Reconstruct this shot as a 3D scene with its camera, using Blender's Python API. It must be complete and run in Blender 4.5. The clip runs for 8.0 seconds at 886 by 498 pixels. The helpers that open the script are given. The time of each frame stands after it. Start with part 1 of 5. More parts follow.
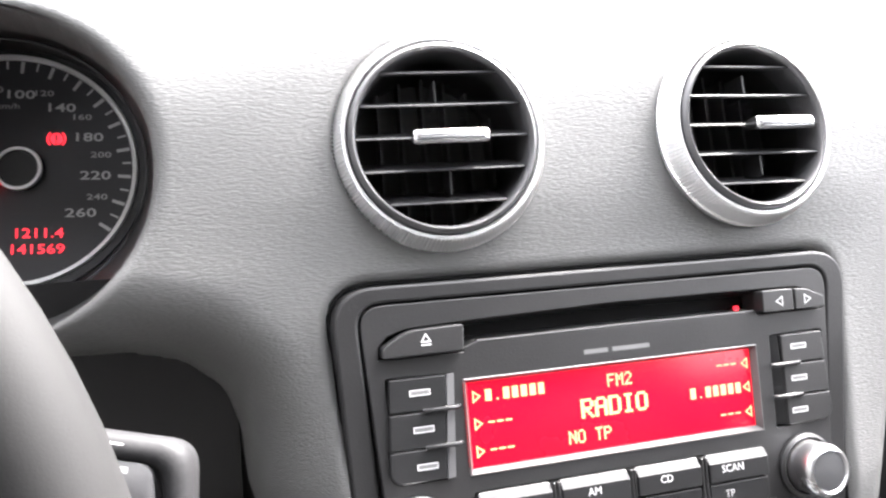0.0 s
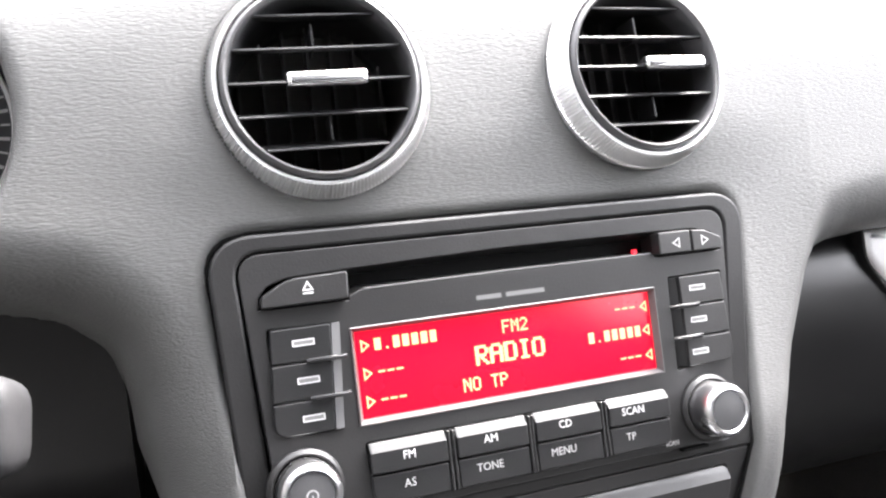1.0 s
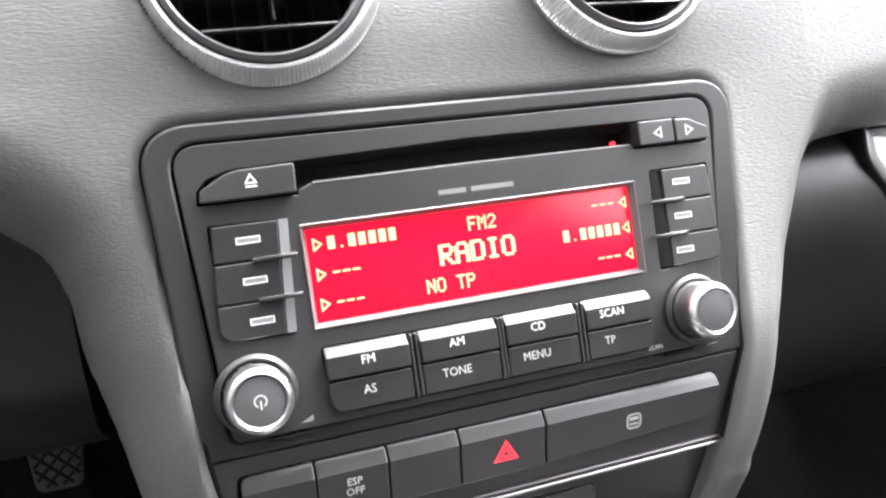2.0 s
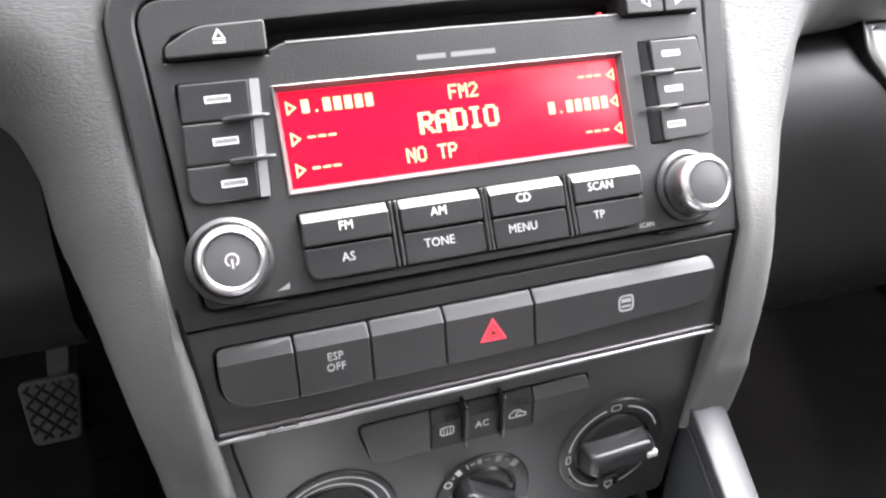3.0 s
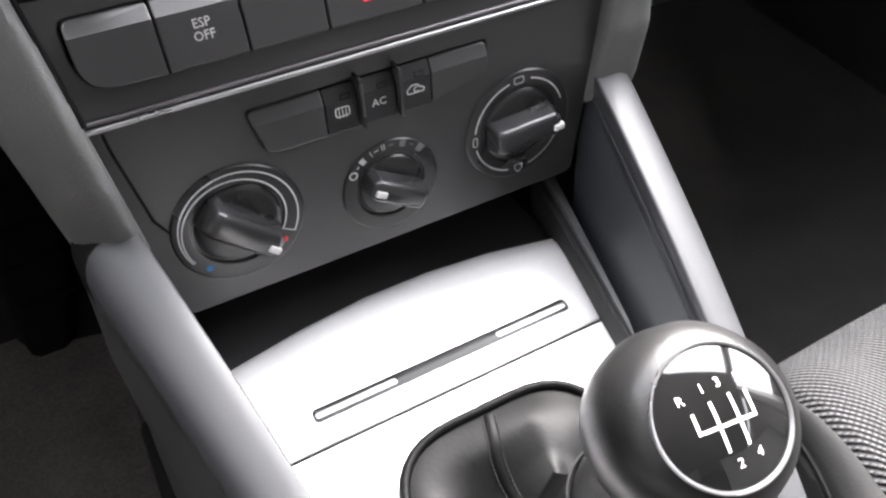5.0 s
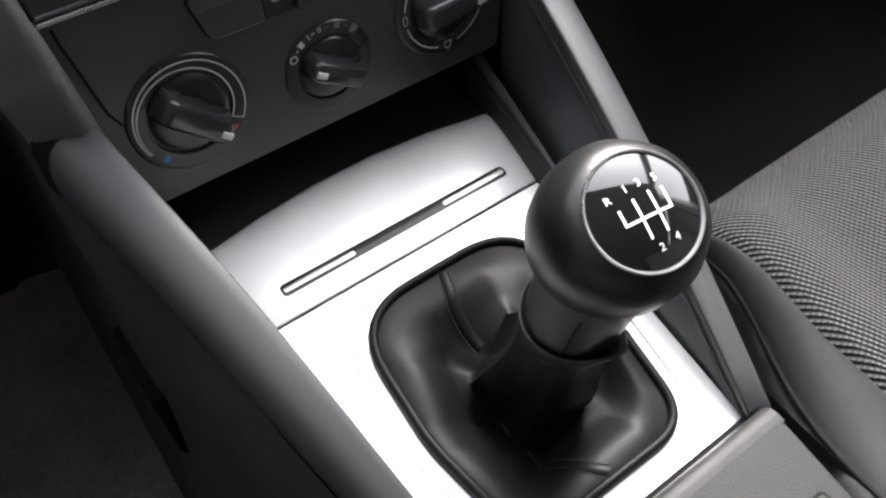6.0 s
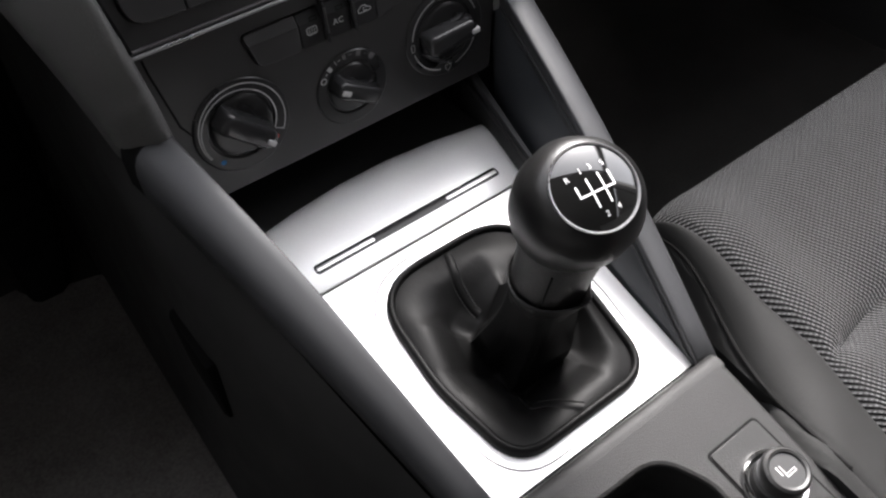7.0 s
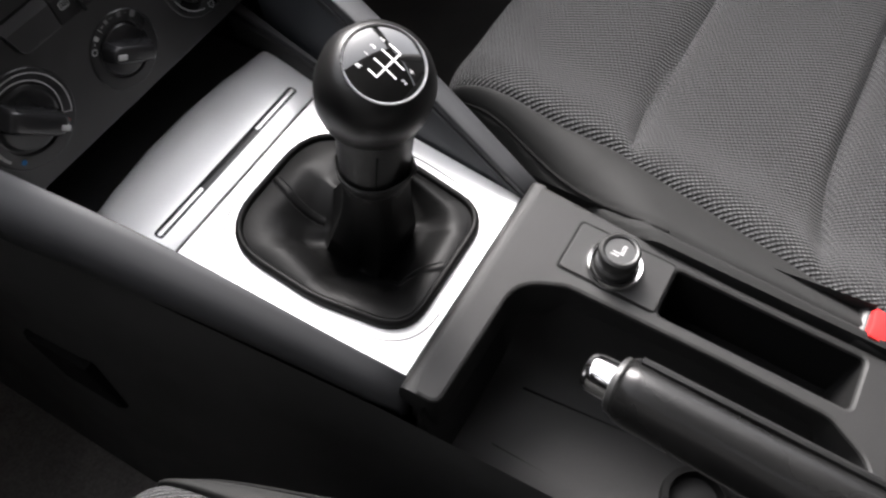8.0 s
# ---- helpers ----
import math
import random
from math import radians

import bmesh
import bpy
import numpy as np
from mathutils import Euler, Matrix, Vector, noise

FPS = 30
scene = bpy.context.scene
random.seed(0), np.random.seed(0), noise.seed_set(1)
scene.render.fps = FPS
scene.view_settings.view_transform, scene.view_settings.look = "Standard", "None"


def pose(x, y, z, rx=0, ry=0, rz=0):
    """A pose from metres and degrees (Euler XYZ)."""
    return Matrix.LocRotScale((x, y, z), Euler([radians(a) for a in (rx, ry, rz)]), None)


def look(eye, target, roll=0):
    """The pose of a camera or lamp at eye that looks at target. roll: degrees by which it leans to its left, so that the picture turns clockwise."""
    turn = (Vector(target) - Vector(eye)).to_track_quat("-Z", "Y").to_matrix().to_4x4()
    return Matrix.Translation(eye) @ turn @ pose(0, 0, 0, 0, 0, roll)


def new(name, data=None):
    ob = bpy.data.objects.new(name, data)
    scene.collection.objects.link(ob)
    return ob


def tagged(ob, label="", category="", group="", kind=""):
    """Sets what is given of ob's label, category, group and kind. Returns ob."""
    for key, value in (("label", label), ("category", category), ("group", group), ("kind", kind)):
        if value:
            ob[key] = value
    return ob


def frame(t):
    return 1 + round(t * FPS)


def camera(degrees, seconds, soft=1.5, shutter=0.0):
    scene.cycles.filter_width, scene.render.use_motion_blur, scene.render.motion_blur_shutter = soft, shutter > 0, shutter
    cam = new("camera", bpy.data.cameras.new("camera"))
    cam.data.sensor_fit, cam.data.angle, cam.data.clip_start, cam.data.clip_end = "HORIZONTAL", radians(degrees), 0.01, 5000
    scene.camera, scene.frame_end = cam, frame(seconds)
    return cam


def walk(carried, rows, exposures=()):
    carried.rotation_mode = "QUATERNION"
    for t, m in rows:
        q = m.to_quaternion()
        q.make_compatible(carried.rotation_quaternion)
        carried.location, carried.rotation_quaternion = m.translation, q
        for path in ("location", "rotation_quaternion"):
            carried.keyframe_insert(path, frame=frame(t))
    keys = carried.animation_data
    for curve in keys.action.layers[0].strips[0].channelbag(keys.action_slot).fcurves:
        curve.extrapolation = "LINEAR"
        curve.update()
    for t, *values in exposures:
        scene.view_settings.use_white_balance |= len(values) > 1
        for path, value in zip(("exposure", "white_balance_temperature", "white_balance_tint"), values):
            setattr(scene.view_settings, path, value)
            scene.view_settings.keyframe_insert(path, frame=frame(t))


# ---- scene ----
# Layout: x to the passenger's side, y to the front of the car, z up. The origin is on the car's floor below the radio.
LEAN_BACK = 30.0            # degrees by which the radio's face leans back
DECK = pose(0, 0, 0.45)     # level frame at the height of the radio's middle
PANEL = DECK @ pose(0, 0, 0, -LEAN_BACK, 0, 0)   # frame of the radio's face: x right, y into the dashboard, z up the face
cam = camera(58.62, 8.0, soft=2.3, shutter=0.15)
ROWS = [
    (0.0, -0.14092, -0.25696, 0.04923, 92.502, 4.692, -16.781),
    (0.5, -0.12353, -0.25946, 0.03681, 92.093, 5.940, -18.684),
    (1.0, -0.11379, -0.25827, 0.02965, 91.984, 6.756, -19.075),
    (1.5, -0.11056, -0.24276, 0.01860, 90.628, 7.208, -20.511),
    (1.7, -0.10124, -0.24265, 0.01575, 88.754, 7.529, -19.395),
    (2.8, -0.08976, -0.23767, -0.02541, 88.902, 8.977, -17.842),
    (3.0, -0.08973, -0.23554, -0.03250, 88.350, 9.212, -17.921),
    (3.5, -0.08885, -0.22844, -0.04686, 86.211, 9.656, -19.103),
    (4.0, -0.08903, -0.22414, -0.06298, 82.126, 11.725, -21.723),
    (4.5, -0.09015, -0.22400, -0.07524, 77.209, 13.983, -24.341),
    (5.0, -0.08973, -0.22525, -0.08279, 73.622, 15.278, -25.066),
    (5.2, -0.09216, -0.22807, -0.09018, 72.547, 16.416, -26.218),
    (6.3, -0.11440, -0.26187, -0.09375, 65.592, 19.377, -32.249),
    (6.5, -0.11755, -0.27825, -0.08889, 67.172, 19.962, -30.216),
    (7.0, -0.14156, -0.30724, -0.08486, 68.045, 20.176, -31.484),
    (7.5, -0.15379, -0.32704, -0.07994, 62.743, 27.206, -40.664),
    (8.0, -0.16259, -0.32770, -0.08623, 52.889, 31.748, -53.762),
]
EXPOSURES = [(0, 5.36, 6500, 13), (1.5, 5.25, 6500, 13), (2.8, 5.57, 6500, 13), (3.5, 5.6, 6500, 13), (4.5, 5.55, 6500, 13), (5.2, 4.8, 6500, 13), (6.3, 3.5, 6500, 13), (7, 3.35, 6500, 13), (7.5, 3.4, 6500, 13), (8, 3.2, 6500, 13)]
walk(cam, [(t, PANEL @ pose(x, y, z, rx, ry, rz)) for t, x, y, z, rx, ry, rz in ROWS], EXPOSURES)

# ---- light ----
world = bpy.data.worlds.new("sky")
scene.world = world
world.use_nodes = True
wn = world.node_tree
sky = wn.nodes.new("ShaderNodeTexSky")
sky.sky_type, sky.sun_disc = "NISHITA", False
sky.sun_elevation, sky.sun_rotation = radians(45), radians(46)
sky.air_density, sky.dust_density, sky.ozone_density = 1.0, 4.0, 1.0
soften = wn.nodes.new("ShaderNodeHueSaturation")
soften.inputs["Saturation"].default_value = 0.15
wn.links.new(sky.outputs["Color"], soften.inputs["Color"])
wn.links.new(soften.outputs["Color"], wn.nodes["Background"].inputs["Color"])
wn.nodes["Background"].inputs["Strength"].default_value = 0.125
sun = new("sun", bpy.data.lights.new("sun", "SUN"))
sun.data.energy, sun.data.angle, sun.data.color = 1.5, radians(30), (1.0, 0.97, 0.93)
sun.matrix_world = look((1.08, 1.04, 1.9), (0, 0, 0.4))


# ---- materials ----
def material(name, base, rough=0.5, metal=0.0, grain=None, bump=0.0, vary=0.12, specular=0.5, emit=None, power=0.0):
    """Principled surface with fine grain (1/m), relief, and a slow change of tone and gloss."""
    m = bpy.data.materials.new(name)
    m.use_nodes = True
    n, l = m.node_tree.nodes, m.node_tree.links
    b = n["Principled BSDF"]
    b.inputs["Metallic"].default_value, b.inputs["Roughness"].default_value = metal, rough
    b.inputs["Specular IOR Level"].default_value = specular
    c = n.new("ShaderNodeTexCoord")
    slow = n.new("ShaderNodeTexNoise")
    slow.inputs["Scale"].default_value, slow.inputs["Detail"].default_value = 23.0, 4.0
    l.new(c.outputs["Object"], slow.inputs["Vector"])
    fine = n.new("ShaderNodeTexNoise")
    fine.inputs["Scale"].default_value, fine.inputs["Detail"].default_value = grain or 900.0, 3.0
    l.new(c.outputs["Object"], fine.inputs["Vector"])
    both = n.new("ShaderNodeMath")
    both.operation = "ADD"
    l.new(slow.outputs["Fac"], both.inputs[0])
    l.new(fine.outputs["Fac"], both.inputs[1])
    tone = n.new("ShaderNodeMapRange")
    tone.inputs["From Min"].default_value, tone.inputs["From Max"].default_value = 0.6, 1.4
    tone.inputs["To Min"].default_value, tone.inputs["To Max"].default_value = 1 - vary, 1 + vary
    l.new(both.outputs[0], tone.inputs["Value"])
    mix = n.new("ShaderNodeVectorMath")
    mix.operation = "SCALE"
    mix.inputs[0].default_value = base
    l.new(tone.outputs["Result"], mix.inputs["Scale"])
    l.new(mix.outputs["Vector"], b.inputs["Base Color"])
    gloss = n.new("ShaderNodeMapRange")
    gloss.inputs["From Min"].default_value, gloss.inputs["From Max"].default_value = 0.3, 0.7
    gloss.inputs["To Min"].default_value, gloss.inputs["To Max"].default_value = max(rough - 0.06, 0.02), min(rough + 0.06, 1)
    l.new(slow.outputs["Fac"], gloss.inputs["Value"])
    l.new(gloss.outputs["Result"], b.inputs["Roughness"])
    if bump:
        k = n.new("ShaderNodeBump")
        k.inputs["Strength"].default_value, k.inputs["Distance"].default_value = bump, 0.0004
        l.new(fine.outputs["Fac"], k.inputs["Height"])
        l.new(k.outputs["Normal"], b.inputs["Normal"])
    if emit:
        b.inputs["Emission Color"].default_value, b.inputs["Emission Strength"].default_value = (*emit, 1), power
    return m


def leather(name, base, rough, scale, strength, stretch=(1, 1, 1), vary=0.1):
    """Embossed hide: small cells with wandering creases."""
    m = material(name, base, rough, grain=1400, vary=vary)
    n, l = m.node_tree.nodes, m.node_tree.links
    c = n.new("ShaderNodeTexCoord")
    mp = n.new("ShaderNodeMapping")
    mp.inputs["Scale"].default_value = stretch
    l.new(c.outputs["Object"], mp.inputs["Vector"])
    warp = n.new("ShaderNodeTexNoise")
    warp.inputs["Scale"].default_value = scale * 0.35
    l.new(mp.outputs["Vector"], warp.inputs["Vector"])
    shift = n.new("ShaderNodeVectorMath")
    shift.operation = "MULTIPLY_ADD"
    shift.inputs[1].default_value = (1.6 / scale,) * 3
    l.new(warp.outputs["Color"], shift.inputs[0])
    l.new(mp.outputs["Vector"], shift.inputs[2])
    cell = n.new("ShaderNodeTexVoronoi")
    cell.feature = "SMOOTH_F1"
    cell.inputs["Scale"].default_value, cell.inputs["Smoothness"].default_value = scale, 0.4
    l.new(shift.outputs["Vector"], cell.inputs["Vector"])
    k = n.new("ShaderNodeBump")
    k.inputs["Strength"].default_value, k.inputs["Distance"].default_value, k.invert = strength, 0.0006, True
    l.new(cell.outputs["Distance"], k.inputs["Height"])
    l.new(k.outputs["Normal"], n["Principled BSDF"].inputs["Normal"])
    return m


def ribbed(name, base, pitch):
    """Woven seat cloth: raised cords across the seat, broken into small stitches."""
    m = material(name, base, 0.85, grain=700, vary=0.2, specular=0.25)
    n, l = m.node_tree.nodes, m.node_tree.links
    b = n["Principled BSDF"]
    b.inputs["Sheen Weight"].default_value, b.inputs["Sheen Roughness"].default_value = 0.15, 0.35
    c = n.new("ShaderNodeTexCoord")
    skew = n.new("ShaderNodeMapping")
    skew.inputs["Rotation"].default_value = (0, 0, radians(-31))
    l.new(c.outputs["Object"], skew.inputs["Vector"])
    waves = []
    for axis, size in (("X", pitch), ("Y", pitch)):
        w = n.new("ShaderNodeTexWave")
        w.bands_direction, w.wave_profile = axis, "SIN"
        w.inputs["Scale"].default_value = 6.2832 / 20 / size
        w.inputs["Distortion"].default_value, w.inputs["Detail"].default_value = 0.5, 1.0
        l.new(skew.outputs["Vector"], w.inputs["Vector"])
        waves.append(w)
    mul = n.new("ShaderNodeMath")
    mul.operation = "MULTIPLY"
    cross = n.new("ShaderNodeMapRange")
    cross.inputs["To Min"].default_value = 0.42
    l.new(waves[1].outputs["Fac"], cross.inputs["Value"])
    l.new(waves[0].outputs["Fac"], mul.inputs[0])
    l.new(cross.outputs["Result"], mul.inputs[1])
    ramp = n.new("ShaderNodeMapRange")
    ramp.inputs["To Min"].default_value, ramp.inputs["To Max"].default_value = 0.28, 2.6
    l.new(mul.outputs[0], ramp.inputs["Value"])
    sc = n.new("ShaderNodeVectorMath")
    sc.operation = "SCALE"
    l.new(b.inputs["Base Color"].links[0].from_socket, sc.inputs[0])
    l.new(ramp.outputs["Result"], sc.inputs["Scale"])
    l.new(sc.outputs["Vector"], b.inputs["Base Color"])
    k = n.new("ShaderNodeBump")
    k.inputs["Strength"].default_value, k.inputs["Distance"].default_value = 1.0, 0.0014
    l.new(mul.outputs[0], k.inputs["Height"])
    l.new(k.outputs["Normal"], b.inputs["Normal"])
    return m


SOFT = leather("soft_grey_dash_skin", (0.098, 0.098, 0.0965), 0.46, 1650, 0.27, (0.25, 1, 1.3))
SHELL = material("charcoal_panel_plastic", (0.0235, 0.023, 0.0235), 0.36, grain=1500, bump=0.12, specular=0.6)
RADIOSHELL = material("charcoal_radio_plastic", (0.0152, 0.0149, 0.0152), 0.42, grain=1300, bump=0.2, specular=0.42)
KEY = material("dark_key_plastic", (0.0125, 0.0125, 0.013), 0.4, grain=1500, bump=0.12, specular=0.32)
GRIP = material("smooth_grip_plastic", (0.022, 0.022, 0.023), 0.24, grain=1500, bump=0.04)
DIALBLACK = material("semi_gloss_black_dial", (0.012, 0.012, 0.0125), 0.3, grain=1500, bump=0.05)
KNOBMETAL = material("polished_knob_metal", (0.66, 0.66, 0.67), 0.2, 1.0, vary=0.05)
KNOBRING = material("satin_knob_metal", (0.56, 0.56, 0.57), 0.30, 1.0, vary=0.05)
LITBEVEL = material("key_bevel_painted_light", (0.06, 0.06, 0.062), 0.4, 0.1, vary=0.06)
FRAMEGREY = material("pale_grey_frame", (0.075, 0.074, 0.075), 0.4, vary=0.06)
STRIP = material("polished_strip", (0.42, 0.42, 0.43), 0.3, 1.0, vary=0.05)
STRIPDIM = material("dull_strip", (0.17, 0.16, 0.168), 0.4, 1.0, vary=0.05)
DARK = material("black_plastic", (0.016, 0.016, 0.016), 0.45, grain=1300, bump=0.15)
VENTGREY = material("dark_grey_vent_plastic", (0.045, 0.045, 0.047), 0.42, grain=1500, bump=0.1)
CAPGREY = material("grey_knob_cap", (0.05, 0.05, 0.052), 0.38, grain=1500, bump=0.05)
POCKET = material("smooth_pocket_plastic", (0.04, 0.04, 0.041), 0.35, grain=1500, bump=0.1, specular=0.6)
LITLEDGE = material("ledge_plastic_painted_light", (0.075, 0.075, 0.077), 0.45, grain=1600, bump=0.15)
WELL_PLASTIC = material("dull_black_well_plastic", (0.011, 0.011, 0.011), 0.6, grain=1500, bump=0.3, specular=0.3)
GLOVE = material("dark_glove_box_plastic", (0.0075, 0.0073, 0.0075), 0.42, grain=1600, bump=0.2, specular=0.36)
# near-black for black parts; in gaps and hollows it holds their shade
PIT = material("black_parts_and_gap_shade", (0.006, 0.006, 0.006), 0.8, specular=0.08)
TRIM = material("grained_console_plastic", (0.012, 0.012, 0.012), 0.58, grain=1600, bump=0.4, specular=0.3)
# console plastic made paler, in place of light that misses the side walls
LITSIDE = material("side_plastic_painted_light", (0.03, 0.03, 0.03), 0.6, grain=1400, bump=0.4, specular=0.3)
FLANK = material("blue_grey_satin_plastic", (0.036, 0.039, 0.043), 0.4, grain=2000, bump=0.05)
SATIN = material("satin_silver_lacquer", (0.043, 0.044, 0.0465), 0.5, 0.15, grain=2500, vary=0.05, specular=0.35)
CHROME = material("polished_chrome", (0.72, 0.72, 0.72), 0.12, 1.0, vary=0.04)
CHROMERING = material("white_dial_ring", (0.8, 0.8, 0.8), 0.35, 0.3, vary=0.03)
RING = material("satin_aluminium_ring", (0.82, 0.82, 0.82), 0.34, 0.8, vary=0.05)
ALU = material("brushed_aluminium_plate", (0.86, 0.86, 0.86), 0.42, 0.35, grain=2200, vary=0.04)
SLOTGREY = material("grey_slot_lacquer", (0.016, 0.016, 0.016), 0.35, 0.3)
GLOSS = material("gloss_black_badge", (0.004, 0.004, 0.004), 0.04, vary=0.02, specular=1.0)
HIDE = leather("black_leather", (0.0042, 0.0042, 0.0042), 0.48, 620, 0.06)
KNOBHIDE = leather("smooth_black_leather", (0.0055, 0.0055, 0.0055), 0.36, 800, 0.05)
NECKHIDE = leather("dull_black_leather", (0.008, 0.008, 0.008), 0.44, 800, 0.1)
BRAKEHIDE = leather("worn_black_leather", (0.005, 0.005, 0.005), 0.26, 900, 0.04)
for hide, gloss in ((SOFT, 0.3), (HIDE, 0.10), (NECKHIDE, 0.2), (KNOBHIDE, 0.33), (BRAKEHIDE, 0.2)):
    hide.node_tree.nodes["Principled BSDF"].inputs["Specular IOR Level"].default_value = gloss
SEAMTHREAD = material("grey_thread", (0.02, 0.02, 0.02), 0.7, vary=0.1, specular=0.2)
MATCARPET = material("grey_floor_mat", (0.14, 0.132, 0.127), 0.95, grain=400, bump=0.9, vary=0.4, specular=0.1)
CARPET = material("black_carpet", (0.020, 0.019, 0.018), 0.95, grain=500, bump=0.9, vary=0.35, specular=0.1)
CLOTH = ribbed("ribbed_grey_cloth", (0.029, 0.0293, 0.03), 0.0022)
SIDECLOTH = material("plain_grey_cloth", (0.009, 0.0092, 0.009), 0.8, grain=1400, bump=0.4, vary=0.12, specular=0.25)
STALK = material("worn_grey_stalk_plastic", (0.0115, 0.0115, 0.012), 0.6, grain=700, bump=0.2, vary=0.3, specular=0.1)
RUBBER = material("worn_grey_rubber", (0.13, 0.126, 0.124), 0.7, grain=500, bump=0.3, vary=0.3)
DIMPRINT = material("dim_print", (0.12, 0.12, 0.12), 0.5, vary=0.05)
WHITE = material("white_print", (0.5, 0.5, 0.5), 0.5, vary=0.05)
BRIGHT = material("bright_white_print", (0.6, 0.6, 0.6), 0.4, vary=0.03)
GREYPRINT = material("grey_print", (0.36, 0.36, 0.36), 0.5, vary=0.05)
RED = material("lit_red_screen", (0.25, 0.0, 0.01), 0.25, emit=(0.78, 0.008, 0.024), power=0.046, vary=0.05, specular=0.2)
AMBER = material("lit_amber_digits", (0.5, 0.2, 0.1), 0.4, emit=(1.0, 0.50, 0.22), power=0.062)
AMBERDIM = material("dim_lit_amber_digits", (0.5, 0.2, 0.1), 0.4, emit=(1.0, 0.40, 0.20), power=0.055)
REDLIT = material("lit_red_symbol", (0.5, 0.02, 0.03), 0.4, emit=(1.0, 0.03, 0.05), power=0.055)
REDPLASTIC = material("red_buckle_plastic", (0.55, 0.02, 0.02), 0.6, specular=0.25)
BLUE = material("blue_print", (0.03, 0.25, 0.6), 0.5)
REDPRINT = material("red_print", (0.6, 0.02, 0.02), 0.5)
DIALFACE = material("charcoal_dial_face", (0.03, 0.03, 0.033), 0.5, grain=1500)
WALL = material("grey_headlining", (0.27, 0.265, 0.26), 0.9, grain=300, bump=0.3)
DOORSKIN = material("black_door_lining", (0.06, 0.06, 0.06), 0.6, grain=900, bump=0.3)
ASPHALT = material("asphalt", (0.09, 0.09, 0.088), 0.9, grain=40, bump=0.5)


# ---- building helpers (meshes are drawn in millimetres) ----
def part(name, bm, mat, parent, label="", smooth=35, place=None):
    """Links a bmesh as one mesh object under a thing or a part."""
    bmesh.ops.remove_doubles(bm, verts=bm.verts, dist=0.0005)
    bmesh.ops.recalc_face_normals(bm, faces=bm.faces)
    for v in bm.verts:
        v.co *= 0.001
    for e in bm.edges:
        if len(e.link_faces) == 2 and e.calc_face_angle(0) > radians(smooth):
            e.smooth = False
    for f in bm.faces:
        f.smooth = True
    me = bpy.data.meshes.new(name)
    bm.to_mesh(me)
    bm.free()
    me.materials.append(mat)
    ob = new(name, me)
    ob.parent = parent
    if place is not None:
        ob.matrix_basis = place
    return tagged(ob, label)


def thing(name, place, label, category, group="", kind=""):
    ob = new(name)
    ob.empty_display_size = 0.01
    ob.matrix_basis = place
    return tagged(ob, label, category, group, kind)


def at(x, y, z, rx=0, ry=0, rz=0):
    return pose(x * 0.001, y * 0.001, z * 0.001, rx, ry, rz)


def corner_round(points, radii, seg=6):
    """A closed outline with rounded corners. radii: one number, or one a corner."""
    out, n = [], len(points)
    for i, p in enumerate(points):
        r = radii if isinstance(radii, (int, float)) else radii[i]
        a, b, p = Vector(points[i - 1]), Vector(points[(i + 1) % n]), Vector(p)
        if r <= 0:
            out.append(tuple(p))
            continue
        r = max(r, 0.9)
        u, v = (a - p).normalized(), (b - p).normalized()
        half = u.angle(v) / 2
        cut = min(r / math.tan(half), (a - p).length * 0.49, (b - p).length * 0.49)
        for k in range(seg + 1):
            s = k / seg
            q = p + u * cut * (1 - s) ** 2 + v * cut * s ** 2
            out.append((q.x, q.y))
    return out


def grow(loop, d):
    """The outline moved outwards by d (inwards: minus), for outlines of either direction."""
    n = len(loop)
    area = sum(loop[i - 1][0] * loop[i][1] - loop[i][0] * loop[i - 1][1] for i in range(n))
    sign = 1 if area > 0 else -1
    out = []
    for i in range(n):
        a, p, b = Vector(loop[i - 1]), Vector(loop[i]), Vector(loop[(i + 1) % n])
        u, v = p - a, b - p
        if u.length < 1e-6 or v.length < 1e-6:
            u = v = (b - a)
        nu, nv = Vector((u.y, -u.x)).normalized(), Vector((v.y, -v.x)).normalized()
        m = nu + nv
        m = m / max(m.length_squared / 2, 0.4)
        out.append((p.x + sign * d * m.x, p.y + sign * d * m.y))
    return out


def ring_verts(bm, loop, y):
    return [bm.verts.new((x, y, z)) for x, z in loop]


def bridge(bm, a, b):
    n = len(a)
    for i in range(n):
        bm.faces.new((a[i - 1], a[i], b[i], b[i - 1]))


def fill_loops(bm, loops):
    if len(loops) == 1:
        bm.faces.new(loops[0])
        return
    edges = []
    for ring in loops:
        for i in range(len(ring)):
            e = bm.edges.get((ring[i - 1], ring[i]))
            edges.append(e or bm.edges.new((ring[i - 1], ring[i])))
    bmesh.ops.triangle_fill(bm, use_beauty=True, use_dissolve=False, edges=edges)


def slab(outer, holes=(), front=0.0, back=5.0, edge=0.6, bm=None):
    """A plate that faces -y, with a rounded front edge, and holes that go through."""
    bm = bm or bmesh.new()
    fronts = []
    for loop, sign in [(outer, -1)] + [(h, 1) for h in holes]:
        a = ring_verts(bm, grow(loop, sign * edge), front)
        m = ring_verts(bm, grow(loop, sign * edge * 0.3), front + edge * 0.3)
        b = ring_verts(bm, loop, front + edge)
        c = ring_verts(bm, loop, back)
        bridge(bm, a, m), bridge(bm, m, b), bridge(bm, b, c)
        fronts.append(a)
    fill_loops(bm, fronts)
    return bm


def box2(x0, x1, z0, z1):
    return [(x0, z0), (x1, z0), (x1, z1), (x0, z1)]


